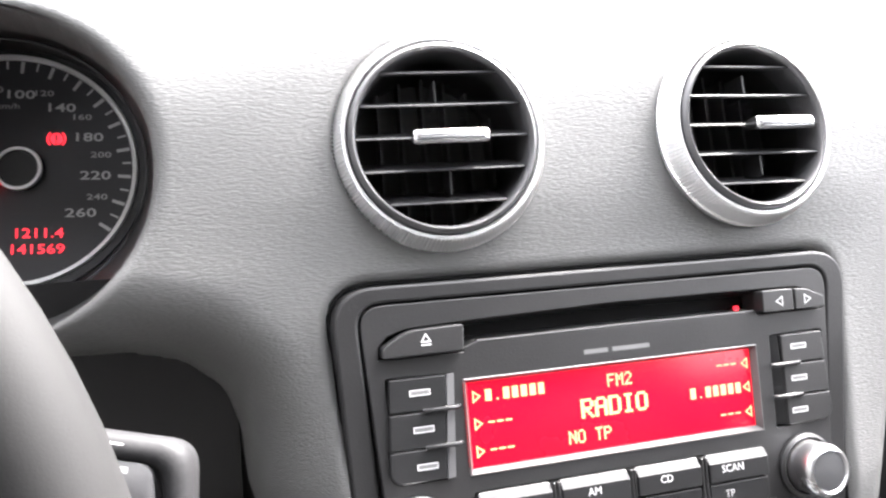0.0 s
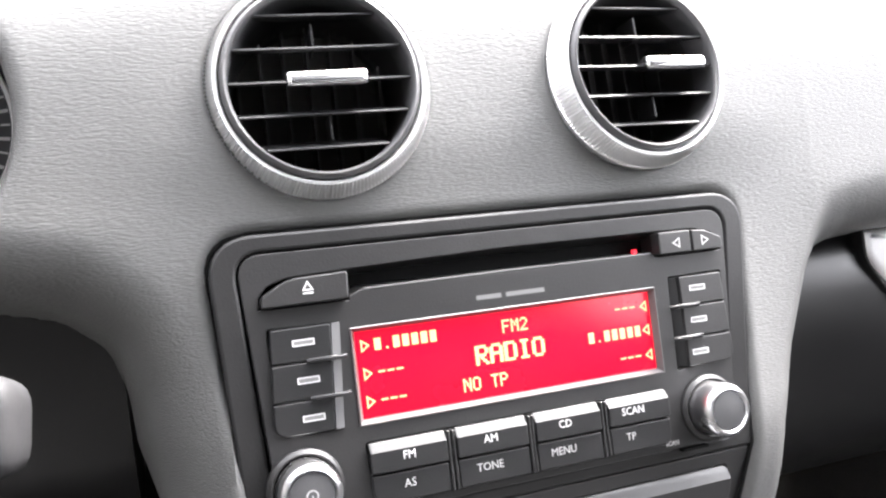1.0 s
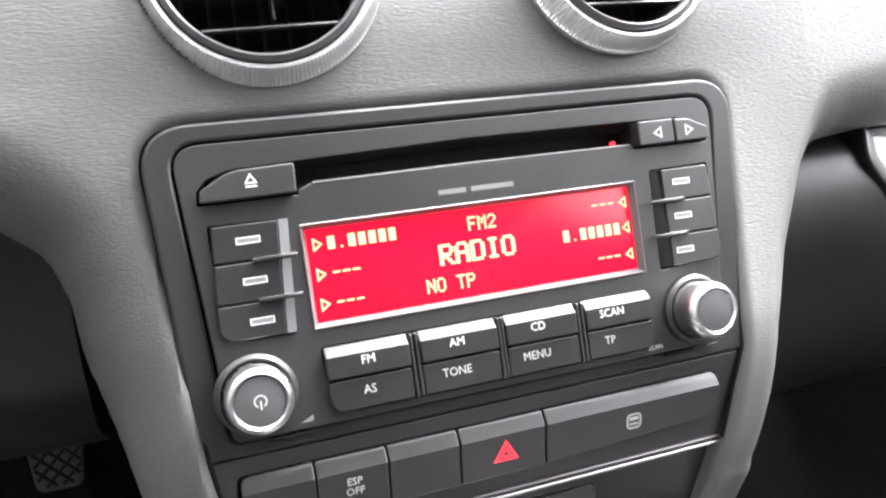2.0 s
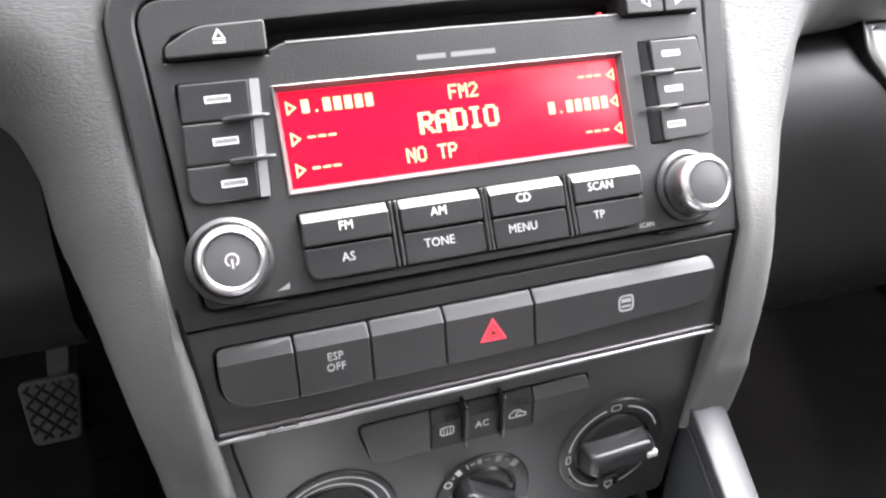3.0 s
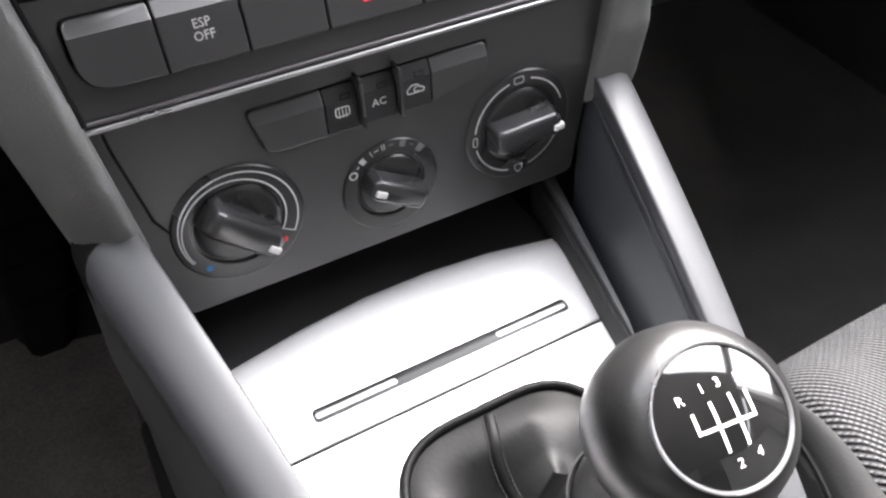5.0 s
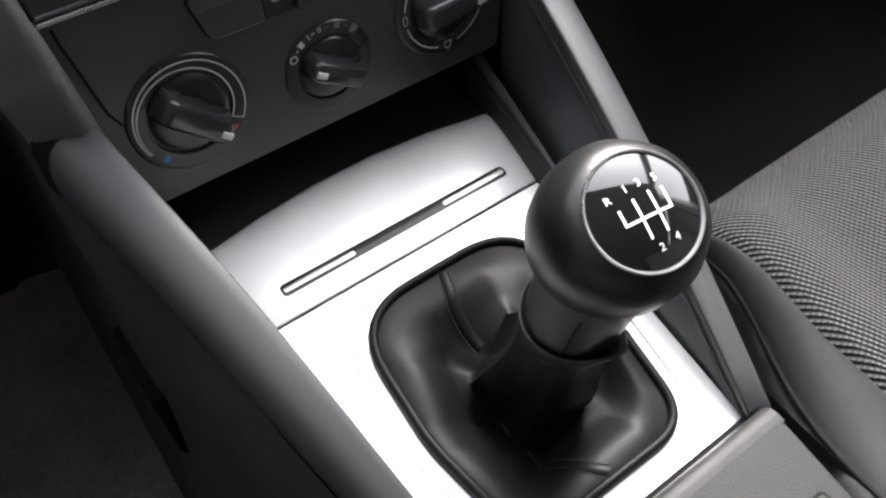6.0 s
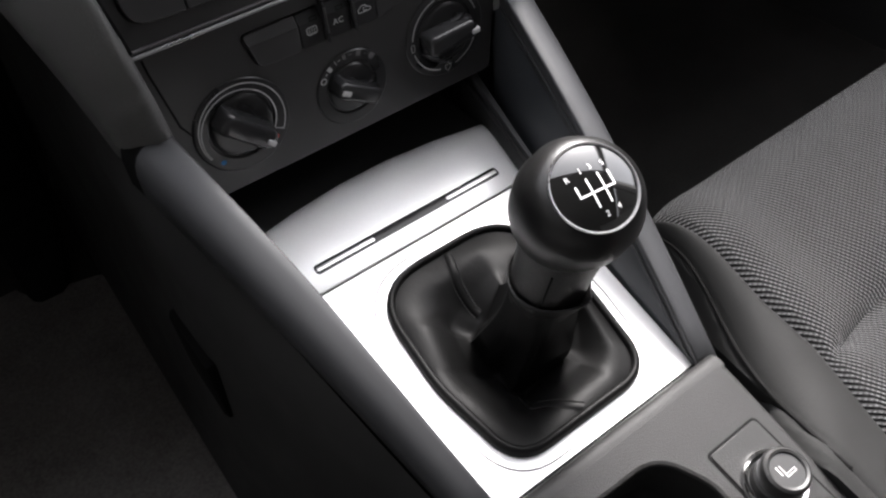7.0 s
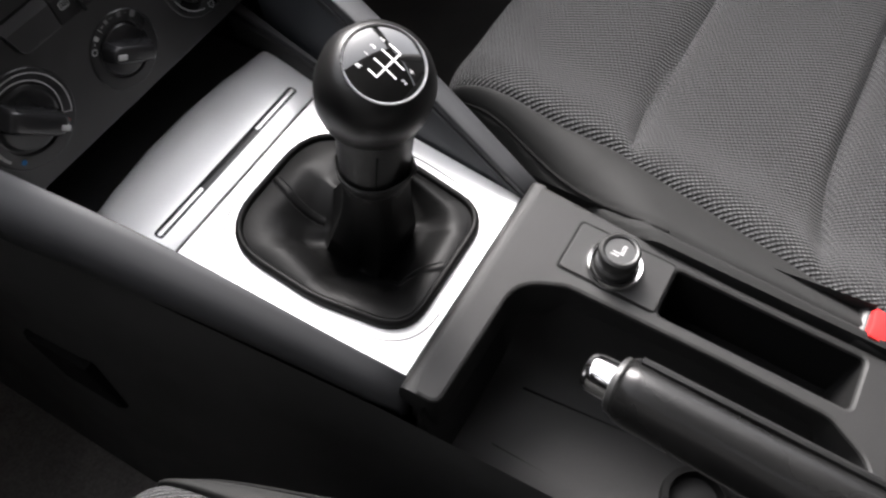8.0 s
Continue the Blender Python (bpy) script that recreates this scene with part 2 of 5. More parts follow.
def lathe(profile, n=48, cx=0.0, cz=0.0, cap=False, bm=None):
    """Turned about the y axis: profile of (radius, y)."""
    bm = bm or bmesh.new()
    last = None
    for r, y in profile:
        ring = [bm.verts.new((cx + max(r, 0.01) * math.cos(2 * math.pi * k / n), y, cz + max(r, 0.01) * math.sin(2 * math.pi * k / n))) for k in range(n)]
        if last:
            bridge(bm, last, ring)
        last = ring
    if cap:
        bm.faces.new(last)
    return bm


def turned(profile, n=48, bm=None):
    """Turned about the z axis: profile of (radius, z)."""
    bm = bm or bmesh.new()
    last = None
    for r, z in profile:
        ring = [bm.verts.new((max(r, 0.01) * math.cos(2 * math.pi * k / n), max(r, 0.01) * math.sin(2 * math.pi * k / n), z)) for k in range(n)]
        if last:
            bridge(bm, last, ring)
        last = ring
    return bm


def rbox(x0, x1, y0, y1, z0, z1, r=1.0, seg=2, bm=None):
    bm = bm or bmesh.new()
    got = bmesh.ops.create_cube(bm, size=1)
    for v in got["verts"]:
        v.co = Vector((x0 + (v.co.x + 0.5) * (x1 - x0), y0 + (v.co.y + 0.5) * (y1 - y0), z0 + (v.co.z + 0.5) * (z1 - z0)))
    if r > 0:
        edges = list({e for v in got["verts"] for e in v.link_edges})
        bmesh.ops.bevel(bm, geom=edges, offset=r, segments=seg, profile=0.5, affect="EDGES")
    return bm


def loft(rings, caps=True, closed=True, bm=None):
    """Skin over rings of points, each a list of (x, y, z)."""
    bm = bm or bmesh.new()
    rows = [[bm.verts.new(p) for p in ring] for ring in rings]
    for a, b in zip(rows, rows[1:]):
        for i in range(0 if closed else 1, len(a)):
            bm.faces.new((a[i - 1], a[i], b[i], b[i - 1]))
    if caps and closed:
        bm.faces.new(rows[0]), bm.faces.new(rows[-1])
    return bm


def sweep(path, radius, n=12, flat=1.0, closed=False, bm=None):
    """A round bar along a path of points."""
    pts = [Vector(p) for p in path]
    rings = []
    for i, p in enumerate(pts):
        a = pts[i - 1] if (i > 0 or closed) else p
        b = pts[(i + 1) % len(pts)] if (i + 1 < len(pts) or closed) else p
        d = (b - a).normalized()
        u = d.cross(Vector((0, 0, 1)) if abs(d.z) < 0.9 else Vector((0, 1, 0))).normalized()
        v = d.cross(u)
        rings.append([tuple(p + u * radius * math.cos(6.28319 * k / n) + v * radius * flat * math.sin(6.28319 * k / n)) for k in range(n)])
    if closed:
        rings.append(rings[0])
    return loft(rings, caps=not closed, bm=bm)


def lettering(text, size, x, y, z, mat, parent, name="lettering", width=1.0, label="", bold=0.0):
    """Printed words that face -y."""
    cu = bpy.data.curves.new(name, "FONT")
    cu.body, cu.size, cu.align_x, cu.align_y, cu.resolution_u, cu.extrude, cu.offset = text, size, "CENTER", "CENTER", 2, 0.06, size * bold
    tmp = bpy.data.objects.new(name, cu)
    me = bpy.data.meshes.new_from_object(tmp)
    bpy.data.objects.remove(tmp)
    bpy.data.curves.remove(cu)
    me.name = name
    for v in me.vertices:
        v.co = Vector((x + v.co.x * width, y - v.co.z, z + v.co.y)) * 0.001
    me.materials.clear()
    me.materials.append(mat)
    ob = new(name, me)
    ob.parent = parent
    return tagged(ob, label)


def outline_mark(loop, w, y, mat, parent, name="symbol"):
    """A printed outline of line width w."""
    bm = bmesh.new()
    a, b = ring_verts(bm, grow(loop, w / 2), y), ring_verts(bm, grow(loop, -w / 2), y)
    bridge(bm, a, b)
    return part(name, bm, mat, parent)


def arc_mark(cx, cz, r, a0, a1, w, y, bm=None, n=28):
    bm = bm or bmesh.new()
    last = None
    for k in range(n + 1):
        a = radians(a0 + (a1 - a0) * k / n)
        now = [bm.verts.new((cx + q * math.cos(a), y, cz + q * math.sin(a))) for q in (r - w / 2, r + w / 2)]
        if last:
            bm.faces.new((last[0], last[1], now[1], now[0]))
        last = now
    return bm


def bars(rects, y, bm=None):
    bm = bm or bmesh.new()
    for x0, x1, z0, z1 in rects:
        bm.faces.new([bm.verts.new((x, y, z)) for x, z in box2(x0, x1, z0, z1)])
    return bm


def smoothstep(a, b, x):
    s = np.clip((x - a) / (b - a), 0, 1)
    return s * s * (3 - 2 * s)


# ---- dashboard skin ----
def edge_distance(loop, X, Z):
    """Distance to an outline, plus inside, minus outside."""
    best, inside = np.full(X.shape, 1e9), np.zeros(X.shape, bool)
    for (ax, az), (bx, bz) in zip(loop, loop[1:] + loop[:1]):
        ux, uz = bx - ax, bz - az
        s = np.clip(((X - ax) * ux + (Z - az) * uz) / (ux * ux + uz * uz + 1e-9), 0, 1)
        best = np.minimum(best, np.hypot(X - ax - s * ux, Z - az - s * uz))
        cross = (az > Z) != (bz > Z)
        inside ^= cross & (X < (bx - ax) * (Z - az) / ((bz - az) if bz != az else 1e-9) + ax)
    return np.where(inside, best, -best)


def mirrored(right):
    return right + [(-x, z) for x, z in reversed(right)]


VENTS = ((-58.8, 98.9), (66.7, 100.4))
CLUSTER = (-208.5, 96.5, 54.5)
STACK_CUT = corner_round(mirrored([(84, -140), (91, -85), (98.9, -50), (106.6, 51)]), [0, 0, 0, 14, 14, 0, 0, 0])
STACK_CUT = [(x + 3.2, z) if x < 0 and z > -60 else (x, z) for x, z in STACK_CUT]
DASH_OUT = mirrored([(96, -124), (106, -122), (113, -88), (122, -46), (131, -18), (139, 2), (147, 16), (158, 27), (174, 32), (205, 35), (660, 40), (660, 640)])
DASH_OUT = [(-70, -128), (70, -128)] + [(x + 4.0, z - 6) if x > 0 and z < -100 else (x, z - 4) if z < -100 else (x + 2.5 - 2.5 * math.exp(-((z + 34) / 25.0) ** 2), z) if x > 0 and z < 10 else (x, z - 7.0 * min(max((x - 136) / 20.0, 0), 1)) if x > 0 else (x, z) if abs(x) > 180 else (x * (1 - 0.075 * math.exp(-((z - 14) / 22.0) ** 2)), z + 2.5 * math.exp(-((z - 22) / 14.0) ** 2)) for x, z in DASH_OUT]

DASH_OUT = corner_round(DASH_OUT, [0, 0, 4, 6] + [16] * (len(DASH_OUT) - 6) + [6, 4], 3)


def dash_depth(X, Z):
    """How far the skin lies behind the radio's face: a bow at the foot, and a brow that rolls away to the windscreen."""
    zz = np.arange(-140.0, 700.0, 2.0)
    low = np.interp(zz, [-130, -122, -105, -85, -50, -10, 30, 70], [39, 34, 20, 9, 0, 3, 6, 7])
    low = np.convolve(np.pad(low, 8, mode="edge"), np.full(17, 1 / 17), "valid")
    low = np.where(zz < -100, np.interp(zz, [-138, -130, -122, -105, -85], [44, 39, 34, 20, 9]), low)
    top = np.cumsum(1.73 * smoothstep(98, 232, zz)) * 2.0
    flat = np.interp(Z, zz, low + top) + np.clip(np.abs(X) - 150, 0, None) * 0.05
    # the pillars beside the stack turn outwards, the driver's side more so
    beside = np.clip(np.abs(X) - (101 + 0.06 * Z), 0, 60)
    flat = flat + beside * np.where(X < 0, 0.8, 0.14) * (1 - smoothstep(-40, 60, Z))
    for cx, cz in VENTS:
        near = (1 - smoothstep(34, 96, np.hypot(X - cx, Z - cz))) * smoothstep(44, 84, Z)
        flat = flat + 0.7 * near * (np.maximum(4.4 + 0.05 * (Z - cz), 1.0) - flat)
    return flat


def dash_sheet():
    xs = np.concatenate([np.arange(-660, -270, 30), np.arange(-270, 270, 2.0), np.arange(270, 661, 30)])
    zs = np.concatenate([np.arange(-133, 190, 2.0), np.arange(190, 641, 15)])
    X, Z = np.meshgrid(xs, zs)

    def fields(X, Z):
        out = [edge_distance(DASH_OUT, X, Z), -edge_distance(STACK_CUT, X, Z)]
        out += [np.hypot(X - cx, Z - cz) - 36.5 for cx, cz in VENTS] + [np.hypot(X - CLUSTER[0], Z - CLUSTER[1]) - CLUSTER[2]]
        return out

    d = np.min(fields(X, Z), 0)
    gx = np.min(fields(X + 0.2, Z), 0) - np.min(fields(X - 0.2, Z), 0)
    gz = np.min(fields(X, Z + 0.2), 0) - np.min(fields(X, Z - 0.2), 0)
    g = np.hypot(gx, gz) + 1e-9
    out = d < 0
    X2, Z2 = np.where(out, X - d * gx / g, X), np.where(out, Z - d * gz / g, Z)
    Y = dash_depth(X2, Z2)
    for f, r in zip(fields(X2, Z2), (np.interp(Z2, [-122, -98], [4.0, 12.0]) + np.where(X2 < 0, 17.0 * smoothstep(-110, -10, Z2), 15.0 * smoothstep(136, 160, X2)), 4.0, 3.0, 3.0, 5.0)):
        k = np.clip(r - np.clip(f, 0, r), 0, r)
        Y = Y + (r - np.sqrt(np.maximum(r * r - k * k, 0)))
    bm = bmesh.new()
    used = {}
    rows, cols = X.shape

    def vert(i, j):
        if (i, j) not in used:
            used[i, j] = bm.verts.new((X2[i, j], Y[i, j], Z2[i, j]))
        return used[i, j]

    for i in range(rows - 1):
        for j in range(cols - 1):
            if (d[i:i + 2, j:j + 2] > 0).any() and d[i:i + 2, j:j + 2].min() > -9:
                bm.faces.new((vert(i, j), vert(i, j + 1), vert(i + 1, j + 1), vert(i + 1, j)))
    rim = [e for e in bm.edges if len(e.link_faces) == 1]
    got = bmesh.ops.extrude_edge_only(bm, edges=rim)
    for v in got["geom"]:
        if isinstance(v, bmesh.types.BMVert):
            v.co.y += 22
    return bm


dashboard = thing("dashboard", PANEL, "grey soft-touch grained dashboard with two round vent openings", "dashboard", kind="structure")
part("dash_skin", dash_sheet(), SOFT, dashboard, smooth=60)
# added black bead between the skin and the stack: the gap's shade as colour
joint = [(x, float(dash_depth(np.array(x), np.array(z))) + 3.0, z) for x, z in STACK_CUT[::-1] if z > -118]
part("gap_shade", sweep([(x * 0.996, y, z) for x, y, z in joint], 0.8, 8), PIT, dashboard, "thin black bead that draws the gap's shade", smooth=80)
# dark box behind the openings; their inner shade is put into its colour
part("backing", rbox(-110, 110, 40, 120, -60, 150, 0), PIT, dashboard, "black box standing in for the dark behind the dashboard")


# ---- air vents ----
def air_vent(place, slide, pitch, label):
    vent = thing("air_vent", place, label, "air vent", "round dashboard vents")
    # knurled outer ring: a cone with fine teeth
    bm, n = bmesh.new(), 340
    last = None
    for r, y, cut in ((37.0, 12, 0), (38.5, 3.4, 0), (38.8, 2.4, 0.0), (38.7, 1.6, 1.2), (37.6, -1.6, 1.2), (36.4, -4.4, 1.1), (35.4, -5.8, 0.2), (34.6, -6.0, 0), (33.9, -5.4, 0), (33.5, -1.0, 0)):
        ring = []
        for k in range(n):
            q = r - (cut if k % 2 else 0)
            ring.append(bm.verts.new((q * math.cos(2 * math.pi * k / n), y, q * math.sin(2 * math.pi * k / n))))
        if last:
            bridge(bm, last, ring)
        last = ring
    part("outer_ring", bm, RING, vent, "knurled satin aluminium ring", smooth=25)
    part("inner_ring", lathe([(33.6, -2.0), (33.4, -5.4), (32.8, -6.8), (31.8, -7.4), (31.0, -6.8), (30.5, -4.0), (30.2, 2), (29.2, 30)], 72), VENTGREY, vent, "dark grey inner ring", smooth=50)
    part("duct", lathe([(29.8, 6), (29.2, 34), (0, 36)], 48), DARK, vent)
    for k in range(5):
        z = (k - 2) * pitch
        half = math.sqrt(30.4 ** 2 - z * z)
        prof = [(-5.0, 0.0), (-4.8, 0.36), (-4.0, 0.5), (4, 0.9), (16, 0.5), (16, -0.5), (4, -0.9), (-4.0, -0.5), (-4.8, -0.36)]
        bm = loft([[(x, y, z + q + (y + 5) * 0.30) for y, q in prof] for x in (-half, half)])
        part("slat", bm, KEY, vent, "black horizontal slat")
    for k in range(-3, 4):
        x = k * 8.6 + (1.5 if slide > 4 else 0)
        half = math.sqrt(29.0 ** 2 - x * x)
        part("vane", rbox(x - 0.45, x + 0.45, 24, 33, -half, half, 0), VENTGREY, vent)
    for k in (-1, 1):
        part("hinge", rbox(slide * 0.1 + k * -1.5 - 0.35, slide * 0.1 + k * -1.5 + 0.35, -2.5, 8, k * 15.5 - 4, k * 15.5 + 5, 0.2, 1), KEY, vent)
    # slider: a rounded bar with a flat polished lip
    rings = []
    for y, hw, z0, z1 in ((-2.0, 12.4, -1.6, 1.6), (-9.0, 13.0, -2.9, 1.9), (-11.2, 13.4, -3.4, 1.6), (-12.2, 13.0, -3.2, 0.9), (-12.7, 12.4, -2.6, 0.2)):
        rings.append([(slide + x, y, z) for x, z in corner_round([(-hw, z0), (hw, z0), (hw, z1), (-hw, z1)], 1.3, 3)])
    slider = part("slider", loft(rings), KNOBMETAL, vent, "polished silver slider tab", smooth=40)
    part("lip_line", rbox(slide - 11.4, slide + 11.4, -13.0, -12.2, -2.2, -1.2, 0.3, 2), SATIN, slider)
    return vent


air_vent(PANEL @ at(VENTS[0][0], 3.6, VENTS[0][1], -2, 0, -3.5), 1.0, 11.3, "round air vent with knurled aluminium ring, slider centred")
air_vent(PANEL @ at(VENTS[1][0], 2.2, VENTS[1][1], -4, 0, 1.4), 8.7, 11.5, "round air vent with knurled aluminium ring, slider pushed aside")


# ---- radio ----
radio = thing("car_radio", PANEL, "charcoal double-height car radio with lit red display", "car radio")
OUT = corner_round([(-102.5, 50.0), (104.8, 50.0), (98.2, -51.0), (-97.3, -51.0)], [15, 15, 1, 1], 8)
INN = corner_round([(-93.5, 43.6), (95.0, 43.6), (88.5, -45.6), (-87.5, -45.6)], [8, 8, 3, 3], 6)
bm = slab(OUT, [grow(INN, 0.75)], 0.6, 14, 1.0)
for v in bm.verts:
    v.co.y += 1.2 - 0.05 * v.co.z
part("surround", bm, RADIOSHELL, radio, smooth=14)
SLOT = [(-58.2, 27.6), (-54, 29.4), (60, 29.4), (62.0, 28.6), (62.0, 36.2), (0, 37.0), (-58.2, 35.2)]
LCOL = corner_round([(-86.2, 19.2), (-63.2, 18.6), (-64.4, -16.0), (-84.6, -16.0)], [1, 1, 1.5, 9])
RCOL = corner_round([(66.0, 19.0), (90.3, 19.4), (88.4, -14.2), (65.4, -16.6)], [1, 1, 3, 1])
SCREEN = box2(-57.6, 57.6, -14.7, 14.7)
DECKKEYS = corner_round([(-58.4, -22.0), (58.4, -22.4), (56.5, -43.0), (-55.8, -43.0)], [1.5, 1.5, 10, 10])
EJECT = corner_round([(-87.2, 26.0), (-87.0, 29.5), (-78, 34.6), (-58.4, 35.2), (-58.8, 26.2)], [1, 3, 14, 0.8, 0.8])
TOPBAR = [(-87.8, 25.5), (-87.6, 29.5), (-84.5, 33.0), (-78, 35.0), (-58, 35.8), (0, 37.3), (62, 37.0), (80, 36.8), (88, 34.6), (91.2, 32.0), (91.2, 27.5), (61.4, 27.5), (61.2, 28.6), (-54, 28.6), (-58.0, 27.0), (-58.2, 25.6)]
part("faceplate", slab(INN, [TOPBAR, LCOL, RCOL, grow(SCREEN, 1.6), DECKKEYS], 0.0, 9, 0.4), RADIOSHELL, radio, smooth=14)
bm = bmesh.new()
a, b = ring_verts(bm, grow(SLOT, 0.4), 1.0), ring_verts(bm, [(x * 0.99, 31.5 + (z - 31.5) * 0.45) for x, z in SLOT], 14)
bridge(bm, a, b)
bm.faces.new(b)
slot = part("disc_slot", bm, DARK, radio, "dark disc slot")
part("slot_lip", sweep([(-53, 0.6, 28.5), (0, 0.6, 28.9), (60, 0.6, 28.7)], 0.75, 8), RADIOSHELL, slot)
part("slot_light", rbox(55.0, 56.6, 4.0, 6, 29.4, 31.2, 0.3, 1), REDLIT, slot, "small red light")
part("inside", rbox(-90, 90, 9, 12, -44, 42, 0), PIT, radio)

# display
display = part("display", slab(SCREEN, (), 2.2, 6, 0.1), RED, radio, "lit red display")
bm = bmesh.new()
a, b, c = ring_verts(bm, grow(SCREEN, 1.7), -0.3), ring_verts(bm, grow(SCREEN, 1.3), -0.55), ring_verts(bm, grow(SCREEN, -0.1), 2.1)
bridge(bm, a, b), bridge(bm, b, c)
part("display_frame", bm, FRAMEGREY, radio, "thin silver display frame", smooth=20)
DOTS = {
    "R": "####./#...#/#...#/####./#.#../#..#./#...#", "A": ".###./#...#/#...#/#####/#...#/#...#/#...#", "D": "####./#...#/#...#/#...#/#...#/#...#/####.",
    "I": ".###./..#../..#../..#../..#../..#../.###.", "O": ".###./#...#/#...#/#...#/#...#/#...#/.###.", "F": "#####/#..../#..../####./#..../#..../#....",
    "M": "#...#/##.##/#.#.#/#.#.#/#...#/#...#/#...#", "2": ".###./#...#/....#/...#./..#../.#.../#####", "N": "#...#/##..#/#.#.#/#.#.#/#..##/#...#/#...#",
    "T": "#####/..#../..#../..#../..#../..#../..#..", "P": "####./#...#/#...#/####./#..../#..../#....",
}


def dot_word(text, x0, zc, dot, rise, bold):
    """A lit word in a five by seven dot matrix; dot and rise: a cell's width and height."""
    bm = bmesh.new()
    for n_, letter in enumerate(text):
        for r_, line in enumerate(DOTS[letter].split("/") if letter != " " else ()):
            for c_, mark in enumerate(line):
                if mark == "#":
                    x, z = x0 + (n_ * 6 + c_) * dot, zc + (3 - r_) * rise
                    bars([(x - bold * dot / 2, x + bold * dot / 2, z - rise * 0.47, z + rise * 0.47)], 2.0 - 0.002 * (c_ % 2), bm)
    return part("lettering", bm, AMBER, display)


dot_word("RADIO", -14.6, 0.5, 0.92, 0.98, 1.5)
dot_word("FM2", -3.6, 9.4, 0.58, 0.66, 1.1)
dot_word("NO TP", -20.6, -9.0, 0.58, 0.66, 1.1)


def arrow(x, z, way, s=1.5):
    loop = [(x, z - s * 1.15), (x + way * s * 1.6, z), (x, z + s * 1.15)]
    return outline_mark(loop, 0.5, 2.0, AMBER, display, "arrow")


for z in (9.6, 0.2, -9.2):
    arrow(-55.4, z, 1)
for z in (9.4, 0.4, -9.0):
    arrow(56.0, z, -1)
# the station's name stands as plain blocks
for x, z in ((-51.0, 9.7), (30.0, 0.4)):
    for k in range(7):
        w, low, high = (2.3, -2.0, 2.0) if k != 1 else (0.7, -2.0, -1.3)
        x0 = x + k * 3.32 + (0.8 if k == 1 else 0)
        part("name_block", bars([(x0, x0 + w, z + low, z + high)], 2.0), AMBERDIM if x > 0 else AMBER, display)
for x, z in ((-50.6, 0.4), (-50.6, -9.0), (42.4, 9.6), (42.4, -9.0)):
    for k in range(3):
        part("dash_mark", bars([(x + k * 3.2, x + k * 3.2 + 2.4, z - 0.3, z + 0.3)], 2.0), AMBERDIM if x > 0 else AMBER, display)
# maker's and model's words stand as plain bars
for x0, x1 in ((-13.2, -3.6), (-1.8, 13.4)):
    part("maker_mark", bars([(x0, x1, 19.9, 21.5)], -0.06), DIMPRINT, radio, "pale maker's mark")


def key(name, loop, front, back, mat, parent, edge=1.0, label="", slope=0.0, fall=3.0):
    """A push button; slope: how far its upper edge falls back as a bright bevel."""
    bm = slab(loop, (), front, back, min(edge, 0.5))
    if slope:
        top = max(z for _, z in loop)
        bmesh.ops.bisect_plane(bm, geom=bm.verts[:] + bm.edges[:] + bm.faces[:], plane_co=(0, 0, top - slope), plane_no=(0, 0, 1))
        for v in bm.verts:
            k = max(0.0, (v.co.z - (top - slope)) / slope)
            v.co.y += fall * k if v.co.y < back - 0.1 else 0
    return part(name, bm, mat, parent, label, smooth=14)


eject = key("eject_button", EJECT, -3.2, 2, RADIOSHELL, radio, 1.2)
part("symbol", bars([(-73.6, -70.2, 29.2, 29.7)], -3.28), WHITE, eject)
outline_mark([(-73.4, 30.5), (-70.4, 30.5), (-71.9, 33.0)], 0.45, -3.28, WHITE, eject)
for x0, x1, way in ((61.9, 76.3, -1), (76.9, 90.6, 1)):
    if way < 0:
        loop = corner_round([(x0, 28), (x0 + 0.1, 36.4), (x1, 36.4), (x1, 28)], 0.6)
    else:
        loop = corner_round([(x0, 28), (x0, 36.3), (83, 35.8), (x1, 32.4), (x1, 28)], [0.5, 0.5, 8, 2, 0.8])
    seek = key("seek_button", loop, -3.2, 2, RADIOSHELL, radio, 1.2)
    cx = 69.6 if way < 0 else 82.6
    outline_mark([(cx - way * 1.3, 30.2), (cx + way * 1.5, 31.9), (cx - way * 1.3, 33.6)], 0.45, -3.28, GREYPRINT, seek)

